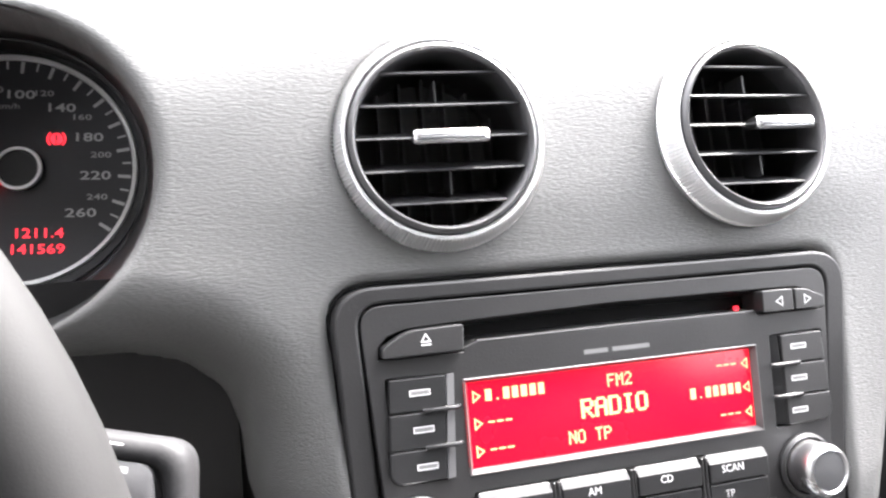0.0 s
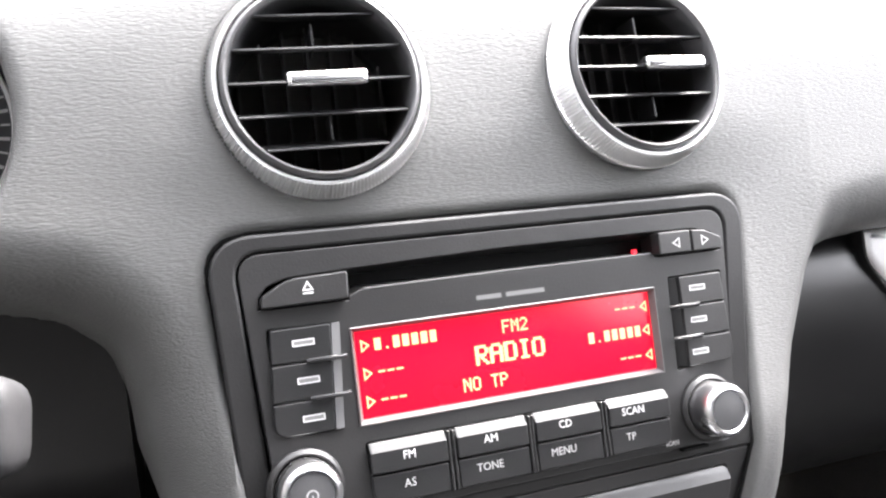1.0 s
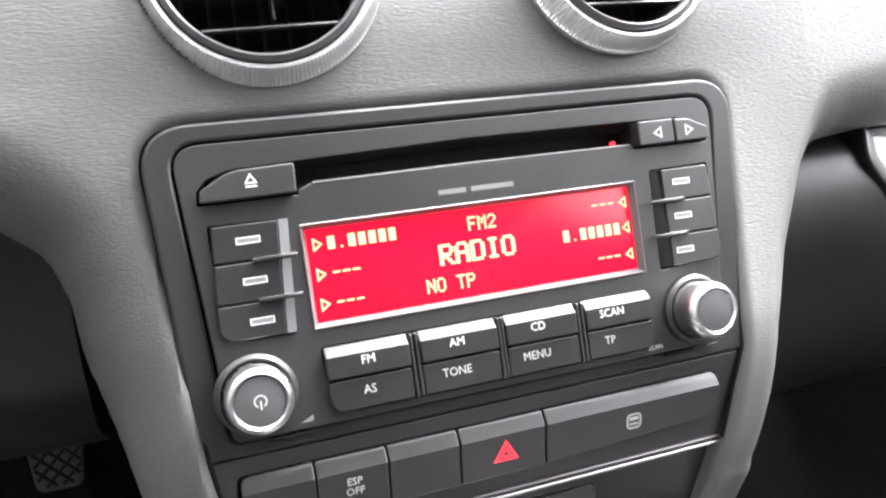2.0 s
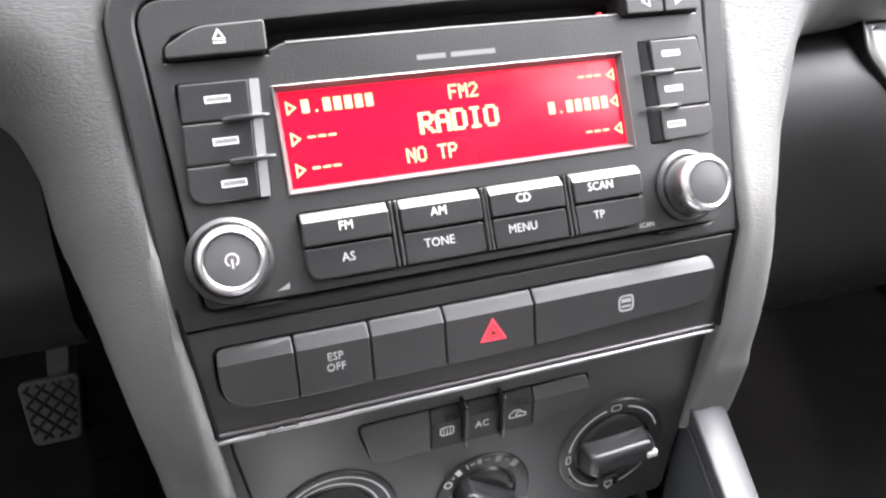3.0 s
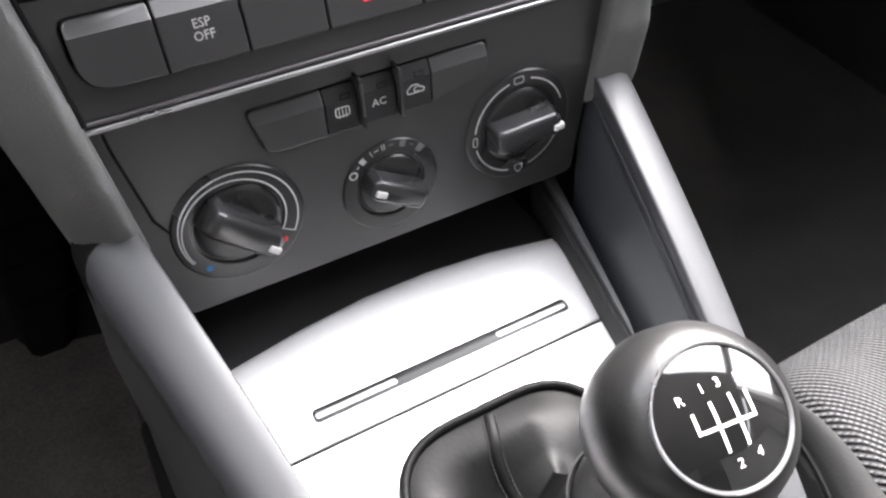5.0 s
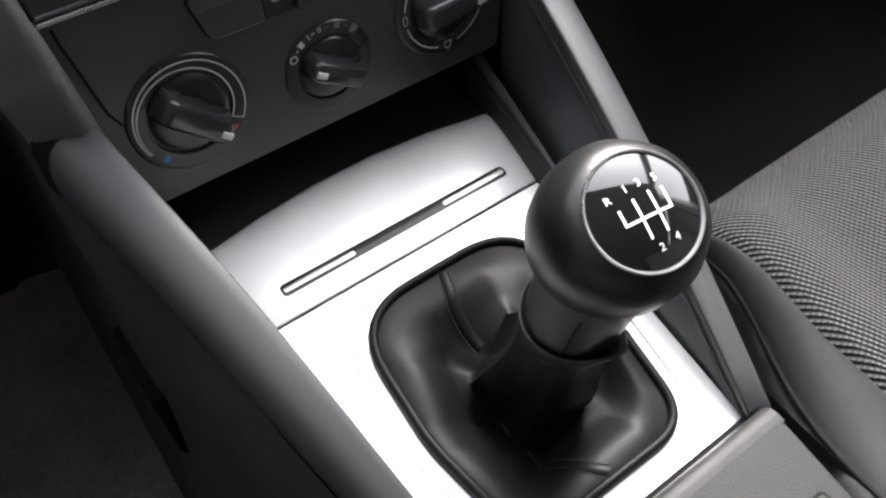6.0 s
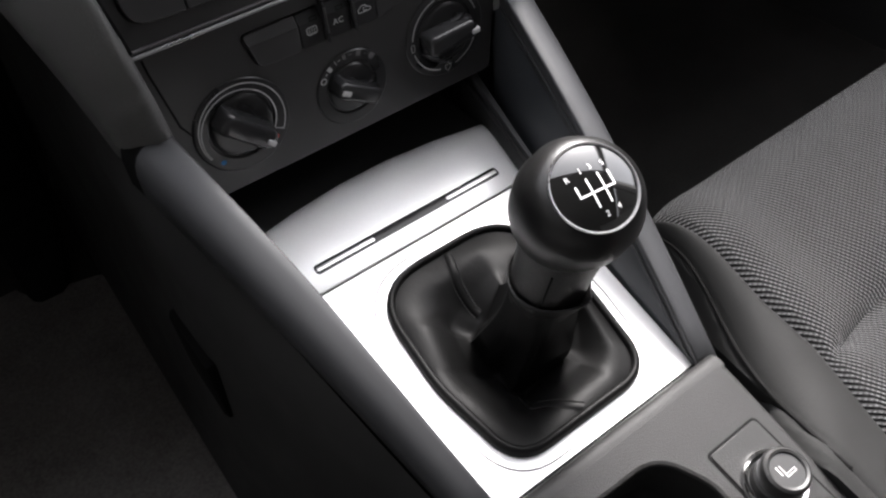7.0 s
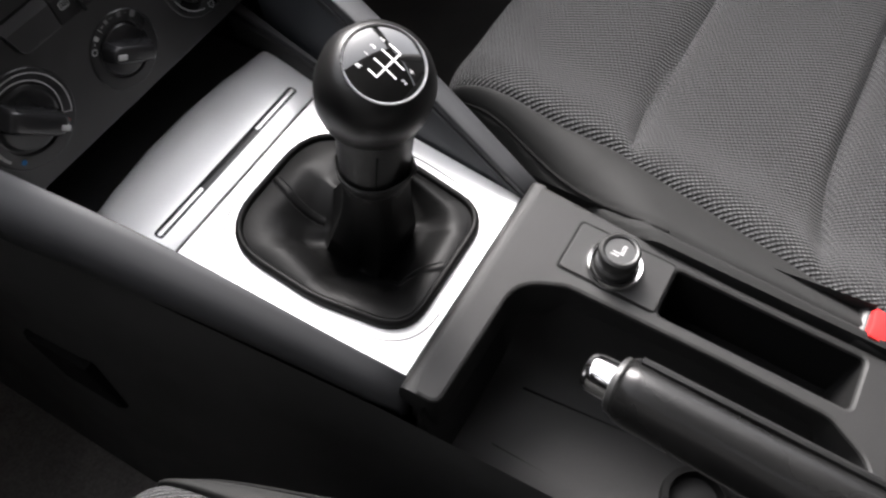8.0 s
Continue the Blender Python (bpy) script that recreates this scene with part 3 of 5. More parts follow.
# preset columns
for side, xs in ((-1, ((-86.2, -66.6), (-66.4, -63.4))), (1, ((69.8, 90.0), (65.6, 69.6)))):
    cuts = (19.0, 7.5, -4.7, -15.8)
    for k in range(3):
        z1, z0 = cuts[k] - 0.2, cuts[k + 1] + 0.2
        (x0, x1), (e0, e1) = xs
        lean = -side * 0.06
        loop = [(x0 + lean * (z0 - 2) * (side < 0), z0), (x1 + lean * (z0 - 2), z0), (x1 + lean * (z1 - 2), z1), (x0 + lean * (z1 - 2) * (side < 0), z1)]
        radii = [0.4] * 4
        if k == 2:
            radii = [8, 0.4, 0.4, 0.4] if side < 0 else [0.4, 7, 0.4, 0.4]
        # right-hand keys take a paler plastic, their reflection put into the colour
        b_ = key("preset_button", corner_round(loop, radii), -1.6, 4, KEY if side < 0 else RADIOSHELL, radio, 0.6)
        cx, cz = (-75.0 + k * 0.4, (13.8, 1.6, -10.6)[k]) if side < 0 else (77.5 - k * 1.0, (14.0, 1.8, -10.4)[k])
        outline_mark(box2(cx - 3.4, cx + 3.4, cz - 0.85, cz + 0.85), 0.36, -1.68, WHITE, b_)
        part("symbol", bars([(cx - 3.2, cx + 3.2, cz - 0.65, cz + 0.65)], -1.66), DIMPRINT, b_)
        bm = bmesh.new()
        f = [(e0, -1.7 if side < 0 else 2.0), (e1, -0.6 if side < 0 else -1.0)]
        low = [bm.verts.new((x + lean * (z0 - 2), y, z0)) for x, y in f] + [bm.verts.new((x + lean * (z0 - 2), 4, z0)) for x, y in reversed(f)]
        hi = [bm.verts.new((x + lean * (z1 - 2), y, z1)) for x, y in f] + [bm.verts.new((x + lean * (z1 - 2), 4, z1)) for x, y in reversed(f)]
        bridge(bm, low, hi)
        bm.faces.new(low), bm.faces.new(hi)
        # left bevels pale, right ones dark: how light meets them is in the colour
        part("bevel", bm, LITBEVEL if side < 0 else KEY, b_, "bevelled edge with light in its colour" if side < 0 else "")
    for z in (7.6, -4.5):
        a, b = (-74.2, -61.6) if side < 0 else (64.4, 77.6)
        part("divider", sweep([(a, -1.4, z), (a + 1.5, -2.4, z), (b - 1.5, -2.4, z + 0.1), (b, -1.2, z + 0.2)], 0.8, 10), GRIP, radio, "raised black divider")

# eight function keys
WORDS = (("FM", "AS"), ("AM", "TONE"), ("CD", "MENU"), ("SCAN", "TP"))
COLS = ((-57.6, -30.9), (-27.4, -0.8), (2.2, 28.4), (31.8, 57.8))
for k, (x0, x1) in enumerate(COLS):
    up = key("function_key", corner_round([(x0, -32.3), (x1, -32.3), (x1, -22.2), (x0, -22.2)], 0.5), -3.0, 5, KEY, radio, 0.5, slope=3.1, fall=2.4)
    lettering(WORDS[k][0], 3.9, (-44.5, -15.1, 13.7, 41.8)[k], -3.08, -27.6, WHITE, up, width=0.95)
    loop, rr = [(x0, -42.6), (x1, -42.6), (x1, -33.0), (x0, -33.0)], [0.5] * 4
    if k == 0:
        rr[0] = 9
    if k == 3:
        rr[1] = 9
    low = key("function_key", corner_round(loop, rr, 8), -2.2, 3, KEY, radio, 0.6)
    lettering(WORDS[k][1], 3.9, (-45.0, -16.1, 12.4, 40.2)[k], -2.28, -37.0, GREYPRINT, low, width=0.95)
    if k < 3:
        for x in (x1 + 0.9, COLS[k + 1][0] - 0.9):
            part("rib", rbox(x - 0.5, x + 0.5, -2.6, 3, -42.6, -22.4, 0.3, 1), RADIOSHELL, radio)


def rotary(x, z, power):
    knob = part("knob_collar", lathe([(12.6, 0.4), (12.4, -1.2), (11.2, -2.2), (10.6, -2.0), (10.4, 1)], 48, x, z), RADIOSHELL, radio, "dark collar")
    body = part("rotary_knob", lathe([(10.0, 0), (9.9, -3.0), (9.4, -4.2), (9.9, -5.4), (9.9, -10.5), (9.2, -12.2), (8.0, -12.9), (7.5, -12.4), (7.3, -11.8)], 56, x, z), KNOBRING, radio, "satin chrome rotary knob", smooth=50)
    part("cap", lathe([(7.4, -11.6), (7.2, -12.2), (5, -12.5), (0, -12.6)], 40, x, z), CAPGREY, body, "dark grey cap")
    if power:
        bm = arc_mark(x, z, 1.7, -60, 240, 0.45, -12.75)
        bars([(x - 0.25, x + 0.25, z - 2.4, z + 0.2)], -12.76, bm)
        part("power_symbol", bm, GREYPRINT, body)


rotary(-79.0, -32.4, True)
rotary(76.8, -32.2, False)
for x, z in ((-71.5, 45.4), (72.6, 46.0), (-71.0, -46.9), (69.3, -46.9)):
    part("release_slit", rbox(x - 6, x + 6, 0.2, 3, z - 0.55, z + 0.55, 0.3, 1), PIT, radio)
part("volume_symbol", slab([(-67.4, -43.6), (-63.4, -43.4), (-63.2, -41.6)], (), -0.1, 0.3, 0.02), DIMPRINT, radio)
lettering("SCAN", 2.3, 58.8, -0.08, -43.2, GREYPRINT, radio)

# ---- switch row ----
ROW = PANEL @ at(0, 5.2, -51.5, 17, 0, 0)
switches = thing("switch_panel", ROW, "dark switch panel with five push buttons below the radio", "switch panel")
WELL = corner_round([(-88.0, -25.9), (-64, -26.6), (15, -26.6), (87.6, -23.4), (87.6, -6.2), (-88.0, -6.2)], [10, 0, 0, 10, 3, 3], 8)
part("faceplate", slab(corner_round([(-97.4, -0.2), (97.4, -0.2), (93.6, -34.5), (-93.6, -34.5)], 0.8), [WELL], 0.0, 10, 0.5), SHELL, switches, smooth=14)
part("inside", rbox(-92, 92, 5, 8, -30, -3, 0), PIT, switches)
EDGES = (-87.6, -64.6, -41.0, -16.4, 15.2, 87.4)
for k, (x0, x1) in enumerate(zip(EDGES, EDGES[1:])):
    loop = [(x0 + 0.3, -26.2 if k else -25.6), (x1 - 0.3, -26.2 if k < 4 else -23.0), (x1 - 0.3, -6.6), (x0 + 0.3, -6.6)]
    rr = [[10, 0.4, 0.4, 3], [0.4] * 4, [0.4] * 4, [0.4] * 4, [0.4, 10, 3, 0.4]][k]
    b_ = key("push_button", corner_round(loop, rr, 8), -3.4, 3, SHELL, switches, 0.6, slope=4.2, fall=3.2)
    if k == 1:
        lettering("ESP", 3.7, -52.6, -3.48, -14.8, GREYPRINT, b_, width=0.95)
        lettering("OFF", 3.7, -52.6, -3.48, -18.4, GREYPRINT, b_, width=0.95)
    if k == 3:
        tri_ = [(-3.9, -20.2), (3.9, -20.2), (0, -13.6)]
        outline_mark(tri_, 0.9, -3.48, REDLIT, b_, "warning_triangle")
        outline_mark([(-1.8, -19.0), (1.8, -19.0), (0, -16.0)], 0.5, -3.48, REDLIT, b_, "warning_triangle")
    if k == 4:
        outline_mark(corner_round(box2(47.6, 53.0, -20.0, -14.6), 1.6), 0.7, -3.48, GREYPRINT, b_)
        part("symbol", bars([(48.4, 52.2, -17.0, -15.6), (48.4, 52.2, -18.8, -18.0)], -3.48), GREYPRINT, b_)
strip = thing("chrome_strip", ROW @ at(0, 0, -35.5), "thin chrome strip across the centre stack", "trim", kind="structure")
part("strip", rbox(-92.6, 92.6, -1.4, 3, -1.9, -0.5, 0.5, 3), STRIP, strip, "bright lower bead")
part("groove", rbox(-92.6, 92.6, -0.2, 3, -0.6, 0.5, 0), SATIN, strip, "dull groove between the beads")
part("bead", rbox(-92.6, 92.6, -1.2, 3, 0.4, 1.6, 0.5, 3), STRIPDIM, strip, "dull upper bead")

# ---- climate panel ----
CLIM = PANEL @ at(0, 20.4, -86.6, 28, 0, 0)
climate = thing("climate_panel", CLIM, "dark heater control panel with three rotary dials", "heater controls")
BASE = corner_round([(-92.5, 1.5), (92.5, 1.5), (82.0, -79.5), (-82.0, -79.5)], [1, 1, 5, 5])
CWELL = corner_round([(-42.0, -24.6), (17.4, -25.0), (40.2, -19.0), (40.2, -8.0), (-46.6, -8.0)], [5, 0, 7, 2, 2], 8)
part("faceplate", slab(BASE, [CWELL], 0.0, 12, 0.8), SHELL, climate, smooth=14)
part("inside", rbox(-60, 60, 5, 8, -30, -5, 0), PIT, climate)
groove = sweep([(-87, -0.05, -2), (-86.5, -0.05, -8), (-82, -0.05, -36), (-78, -0.05, -44)], 0.5, 6)
part("groove", groove, PIT, climate)
CLIMATE_BUTTONS = ((-46.2, -21.6), (-21.2, -10.0), (-8.8, 4.0), (5.2, 17.2), (17.6, 39.8))
for k, (x0, x1) in enumerate(CLIMATE_BUTTONS):
    loop = [(x0 + (4 if k == 0 else 0), -24.0), (x1, -24.4 if k < 4 else -18.5), (x1, -8.4), (x0, -8.6)]
    rr = [[5, 0.4, 0.4, 2], [0.3] * 4, [0.3] * 4, [0.3] * 4, [0.4, 7, 2, 0.4]][k]
    b_ = key("push_button", corner_round(loop, rr, 8), -2.6, 3, KEY if 0 < k < 4 else SHELL, climate, 0.4, slope=4.4, fall=2.6)
    cx = (x0 + x1) / 2
    if 0 < k < 4:
        outline_mark(box2(cx - 0.2, cx + 3.0, -12.4, -10.6), 0.3, -2.7, PIT, b_, "lamp_window")
    if k == 1:
        outline_mark(corner_round(box2(cx - 2.4, cx + 2.4, -18.4, -15.2), 0.9), 0.45, -2.7, WHITE, b_)
        part("symbol", bars([(cx + q - 0.16, cx + q + 0.16, -19.0, -15.8) for q in (-1.2, 0, 1.2)], -2.7), WHITE, b_)
    if k == 2:
        lettering("AC", 3.9, cx, -2.7, -17.4, WHITE, b_)
    if k == 3:
        outline_mark(corner_round([(cx - 3.2, -18.2), (cx + 3.2, -18.2), (cx + 3.2, -16.8), (cx + 1.6, -16.4), (cx + 0.6, -15.2), (cx - 1.6, -15.2), (cx - 3.2, -16.8)], 0.9, 2), 0.45, -2.7, WHITE, b_)
        part("symbol", arc_mark(cx + 0.3, -17.0, 0.9, 60, 330, 0.4, -2.72), WHITE, b_)
for x in (-9.4, 4.6):
    part("divider", rbox(x - 0.6, x + 0.6, -6.0, 3, -23.8, -5.4, 0.55, 3), GRIP, climate, "shiny black divider rib")


def heater_dial(cx, cz, r, turn, reach, side=-1.0):
    """A round disc with a sunk hub and an upright grip bar that points along turn (degrees); reach: how far out its white pointer sits."""
    disc = part("dial_disc", lathe([(r + 0.4, 0.6), (r + 0.3, -0.4), (r - 0.2, -0.85), (r - 1.2, -1.0), (r * 0.725, -1.0), (r * 0.70, -0.6), (r * 0.685, 0.8), (0, 0.9)], 64, cx, cz), DIALBLACK, climate, "dark dial disc", smooth=30)
    k = r / 22.6
    c, s_ = math.cos(radians(turn)), math.sin(radians(turn))

    def aim(bm):
        for v in bm.verts:
            x, z = v.co.x, v.co.z
            v.co.x, v.co.z = cx + x * c - z * s_, cz + x * s_ + z * c
        return bm

    part("dial_hub", lathe([(15.2 * k, 0.8), (15.0 * k, -0.2), (14.2 * k, -0.9), (12.8 * k, -1.2), (0, -1.3)], 48, cx, cz), DIALBLACK, disc, "dark hub", smooth=30)
    rings = []
    for y, w, a, b in ((-0.6, 6.2, -15.0, 15.6), (-4.0, 5.8, -14.6, 15.2), (-7.6, 5.2, -13.8, 14.6), (-8.8, 4.8, -13.2, 14.2), (-9.5, 4.1, -12.4, 13.4), (-9.8, 3.1, -11.4, 12.4)):
        outline = corner_round([(a * k, -w * k), (b * k * 0.82, -w * k), (b * k, -w * 0.55 * k), (b * k, w * 0.55 * k), (b * k * 0.82, w * k), (a * k, w * k)], [2.6 * k, 3.0 * k, 2.0, 2.0, 3.0 * k, 2.6 * k], 4)
        rings.append([(x, y + 0.05 * max(x, 0), z) for x, z in outline])
    grip = part("grip", aim(loft(rings)), GRIP, disc, "dark grip bar with rounded edges", smooth=60)
    part("pointer", aim(rbox(reach - 2.3, reach + 2.3, -9.9, -5, side - 1.3, side + 1.3, 0.5, 2)), WHITE, grip, "white pointer")
    return disc


D1, D2, D3 = (-56.6, -47.7), (-0.3, -53.7), (54.6, -47.2)
d1 = heater_dial(*D1, 22.6, -44, 11.8)
bm = bmesh.new()
last = None
for k in range(61):
    a = radians(-29 + k * 3.95)
    gap = 4.0 * max(0.0, 1 - k / 58)
    now = [bm.verts.new((D1[0] + q * math.cos(a), -1.15, D1[1] + q * math.sin(a))) for q in (20.2, 20.75, 20.1 - gap, 19.55 - gap)]
    if last:
        bm.faces.new((last[0], last[1], now[1], now[0])), bm.faces.new((last[2], last[3], now[3], now[2]))
    last = now
arc_mark(*D1, 18.2, -30.2, -28.8, 5.1, -1.15, bm, 2)
part("heat_scale", bm, WHITE, d1, "white wedge-shaped scale")
part("cold_mark", lathe([(1.3, -1.1), (0, -1.15)], 14, D1[0] - 13.4, D1[1] - 13.6), BLUE, d1)
part("hot_mark", lathe([(1.3, -1.1), (0, -1.15)], 14, D1[0] + 13.6, D1[1] - 12.6), REDPRINT, d1)
d2 = heater_dial(*D2, 18.8, 149, 8.6, 0.6)
for k, (a, w, h) in enumerate(((126, 7, 2.6), (135, 4, 0.5), (113, 1.6, 2.6), (106, 6, 0.5), (98, 1.4, 2.4), (95, 1.4, 2.4), (86, 7, 0.5), (71, 8, 2.8), (58, 5, 0.5), (45, 9, 3.2))):
    part("fan_mark", arc_mark(*D2, 17.2, a - w / 2, a + w / 2, h, -1.1, n=3), WHITE if k < 2 else GREYPRINT if k < 6 else DIMPRINT, d2)
part("off_mark", arc_mark(D2[0] - 14.2, D2[1] + 9.4, 1.4, 0, 360, 0.55, -1.15), WHITE, d2)
d3 = heater_dial(*D3, 22.8, 2, 12.8)
for a0, a1 in ((18, 76), (104, 172), (194, 256), (284, 336)):
    part("ring_mark", arc_mark(*D3, 19.6, a0, a1, 0.6, -1.1), WHITE, d3)
for a, wide, high in ((92, 2.0, 1.3), (183, 0.9, 1.9), (270, 1.6, 1.6)):
    x, z = D3[0] + 19.6 * math.cos(radians(a)), D3[1] + 19.6 * math.sin(radians(a))
    loop = [(x - wide, z + high), (x + wide, z + high), (x + wide, z - high * 0.2), (x, z - high * 1.3), (x - wide, z - high * 0.2)] if a == 270 else corner_round(box2(x - wide, x + wide, z - high, z + high), 0.6)
    outline_mark(loop, 0.5, -1.15, GREYPRINT, d3, "air_symbol")

# ---- instrument cluster, wheel and stalk ----
cluster = thing("instrument_cluster", PANEL @ at(CLUSTER[0], 0, CLUSTER[1]), "charcoal speedometer in a deep dark tube", "instrument cluster")
FACE = DECK @ at(-211, 132, 49, -36, 0, -6)
tilt = (PANEL @ at(CLUSTER[0], 0, CLUSTER[1])).inverted() @ FACE
bm = bmesh.new()
rows = []
for s in (0.0, 0.15, 0.5, 1.0):
    ring = []
    for k in range(64):
        a = 2 * math.pi * k / 64
        p0 = Vector(((CLUSTER[2] + 0.5) * math.cos(a), 20, (CLUSTER[2] + 0.5) * math.sin(a)))
        p1 = (tilt @ Vector((0.0505 * math.cos(a), 0.003, 0.0505 * math.sin(a)))) * 1000
        ring.append(bm.verts.new(p0.lerp(p1, s)))
    rows.append(ring)
for a, b in zip(rows, rows[1:]):
    bridge(bm, a, b)
step = [tuple(v.co.lerp(w.co, 0.35) * 0.985) for v, w in zip(rows[2], rows[3])]
part("tube", bm, DARK, cluster, "black tube")
part("hood_line", sweep(step, 0.5, 6, closed=True), CAPGREY, cluster, "thin grey step inside the tube", smooth=80)
face = part("dial_face", lathe([(51, 2), (51, 0), (0, 0)], 64), DIALFACE, cluster, "charcoal dial face", place=tilt)
part("chrome_bezel", lathe([(47.8, 0), (47.4, -1.6), (46.0, -1.6), (45.6, 0)], 72), CHROMERING, face, "thin bright ring")
for v in range(80, 262, 10):
    a = 56 - (v - 140) * 0.75
    big = v % 20 == 0
    part("tick_mark", arc_mark(0, 0, 42.6 if big else 43.4, a - (0.9 if big else 0.5), a + (0.9 if big else 0.5), 5.0 if big else 3.4, -0.2, None, 2), WHITE, face)
for v in range(80, 262, 20):
    a = radians(56 - (v - 140) * 0.75)
    big = v in (100, 140, 180, 220, 260)
    r = 31.5 if big else 34.0
    lettering(str(v), 5.0 if big else 3.4, r * math.cos(a), -0.2, r * math.sin(a) - 0.5, WHITE if big else GREYPRINT, face, width=1.6, bold=0.012)
lettering("km/h", 3.2, -2, -0.2, 26, GREYPRINT, face, width=1.4)
part("hub", lathe([(8.4, 0), (8.2, -4), (7.2, -4.4), (6.8, -3.6), (0, -3.6)], 36, 3.6, -0.6), DARK, face, "black needle hub")
part("hub_ring", lathe([(8.9, -3.2), (8.6, -4.6), (7.6, -4.6), (7.3, -4.0)], 36, 3.6, -0.6), RING, face)
needle = rbox(5.4, 40, -3.4, -2.6, -1.1, 1.1, 0.3, 1)
bmesh.ops.rotate(needle, verts=needle.verts, cent=(0, 0, 0), matrix=Matrix.Rotation(radians(-218), 3, "Y"))
bmesh.ops.translate(needle, verts=needle.verts, vec=(3.6, 0, -0.6))
part("needle", needle, REDLIT, face, "lit red needle")
part("warning_lamp", lathe([(2.4, 0), (2.4, -0.25), (0, -0.25)], 24, 16.4, 12.6), REDLIT, face, "lit red brake warning lamp")
for a0 in (-50, 130):
    part("warning_bracket", arc_mark(16.4, 12.6, 3.3, a0, a0 + 100, 0.7, -0.25), REDLIT, face)
part("warning_stroke", bars([(16.0, 16.8, 11.8, 14.4), (16.0, 16.8, 10.4, 11.2)], -0.3), DIALFACE, face)
lettering("1211.4", 5.4, 10.6, -0.25, -26.2, REDLIT, face, "trip_counter", width=1.3, bold=0.008)
lettering("141569", 5.4, 10.2, -0.25, -32.6, REDLIT, face, "distance_counter", width=1.3, bold=0.008)

WHEEL = DECK @ at(-351, -95, 12, -30, 0, 0)
wheel = thing("steering_wheel", WHEEL, "grey leather steering wheel rim", "steering wheel")
rows = [[((185 + 15 * math.cos(2 * math.pi * j / 20)) * math.cos(2 * math.pi * k / 96), 16 * math.sin(2 * math.pi * j / 20), (185 + 15 * math.cos(2 * math.pi * j / 20)) * math.sin(2 * math.pi * k / 96)) for j in range(20)] for k in range(97)]
part("rim", loft(rows, caps=False), material("grey_wheel_leather", (0.012, 0.012, 0.012), 0.6, grain=1500, bump=0.1, specular=0.08), wheel, smooth=80)
part("hub", slab(corner_round([(-75, -70), (75, -70), (95, 40), (-95, 40)], 40), (), -5, 30, 8), DARK, wheel)
for sgn in (-1, 1):
    part("spoke", loft([[(sgn * x, y, z) for y, z in ((4, 12 + w), (14, 12 + w), (14, -12 - w), (4, -12 - w))] for x, w in ((80, 8), (130, 2), (176, 4))]), DARK, wheel)
stalk = thing("wiper_stalk", DECK @ at(-159.7, -54.9, 39.4, -38, 8, -14), "grey wiper stalk with a worn pale border and dark insert", "wiper stalk")
rings = []
for y, q in ((-10.6, 6.2), (-11.6, 6.0), (-12.4, 5.2), (-12.8, 3.6), (-12.2, 1.6), (-10.4, 0.4), (-7.0, 0.0), (5.0, 0.6), (8.0, 2.4)):
    rings.append([(x, y, z) for x, z in corner_round([(-36, -6.5 + q), (16.0 - q, -6.5 + q), (12.2 - q, 15.4 - q), (-36, 15.4 - q)], [1, max(6.5 - q * 0.5, 2), max(7.5 - q * 0.5, 2), 1], 5)])
paddle = part("paddle", loft(rings), STALK, stalk, smooth=50)
insert_loop = corner_round([(-35, -2.0), (8.0, -2.0), (5.2, 10.0), (-35, 10.0)], [1, 3, 4, 1], 5)
part("face_insert", slab(insert_loop, (), -12.7, -10, 1.2), CAPGREY, stalk, "dark shiny worn insert", smooth=40)
for z0, x0, w in ((13.2, -8.0, 6.5), (12.4, -1.0, 4.0)):
    part("mark", rbox(x0, x0 + w, -12.5, -11.9, z0 - 0.8, z0, 0.1, 1), GREYPRINT, paddle)
for x0, z0, w in ((-14, 7.2, 5.0), (-7.5, 7.4, 8.0), (-13, 5.2, 3.5), (-6.5, 4.8, 6.0)):
    part("mark", bars([(x0, x0 + w, z0, z0 + 1.3)], -12.76), GREYPRINT, stalk)
part("arm", sweep([(-30, 0, 4), (-70, 4, 2), (-130, 10, 0)], 8, 14), DARK, stalk)

# ---- lower dashboard ----
knee = thing("knee_panel", PANEL, "black lower dashboard panel over the driver's footwell", "dashboard panel", kind="structure")
part("panel", loft([[(x, y, z) for y, z in ((30, 60), (44, 20), (56, -20), (72, -45), (100, -55), (150, -20), (150, 60))] for x in (-660, -300, -132)], closed=True), GLOVE, knee, smooth=40)
glove = thing("glove_box", PANEL, "dark grained glove box with a chrome handle", "glove box")
part("door", loft([[(x, y, z) for y, z in ((60, 34), (50, 26), (45, 16), (43, 0), (46, -22), (56, -50), (76, -82), (98, -100), (120, -106), (150, -106), (150, 34))] for x in (128, 300, 640)], closed=True), GLOVE, glove, smooth=60)
grip_loop = corner_round([(211, 29), (211, 14), (224, -5), (340, -5), (340, 29)], [3, 14, 16, 6, 3], 6)
cup = part("handle_cup", slab(grow(grip_loop, 2.6), [grip_loop], 40.4, 60, 1.6), GLOVE, glove, "rounded lip of the handle cup", smooth=30)
part("handle", slab(grow(grip_loop, -1.2), (), 41.5, 56, 4.0), RING, glove, "satin chrome handle", smooth=50)
part("core", rbox(-100, 100, 75, 150, -160, 40, 3), PIT, glove)

# ---- centre console ----
console = thing("centre_console", DECK, "black plastic centre console with satin silver rails", "centre console")


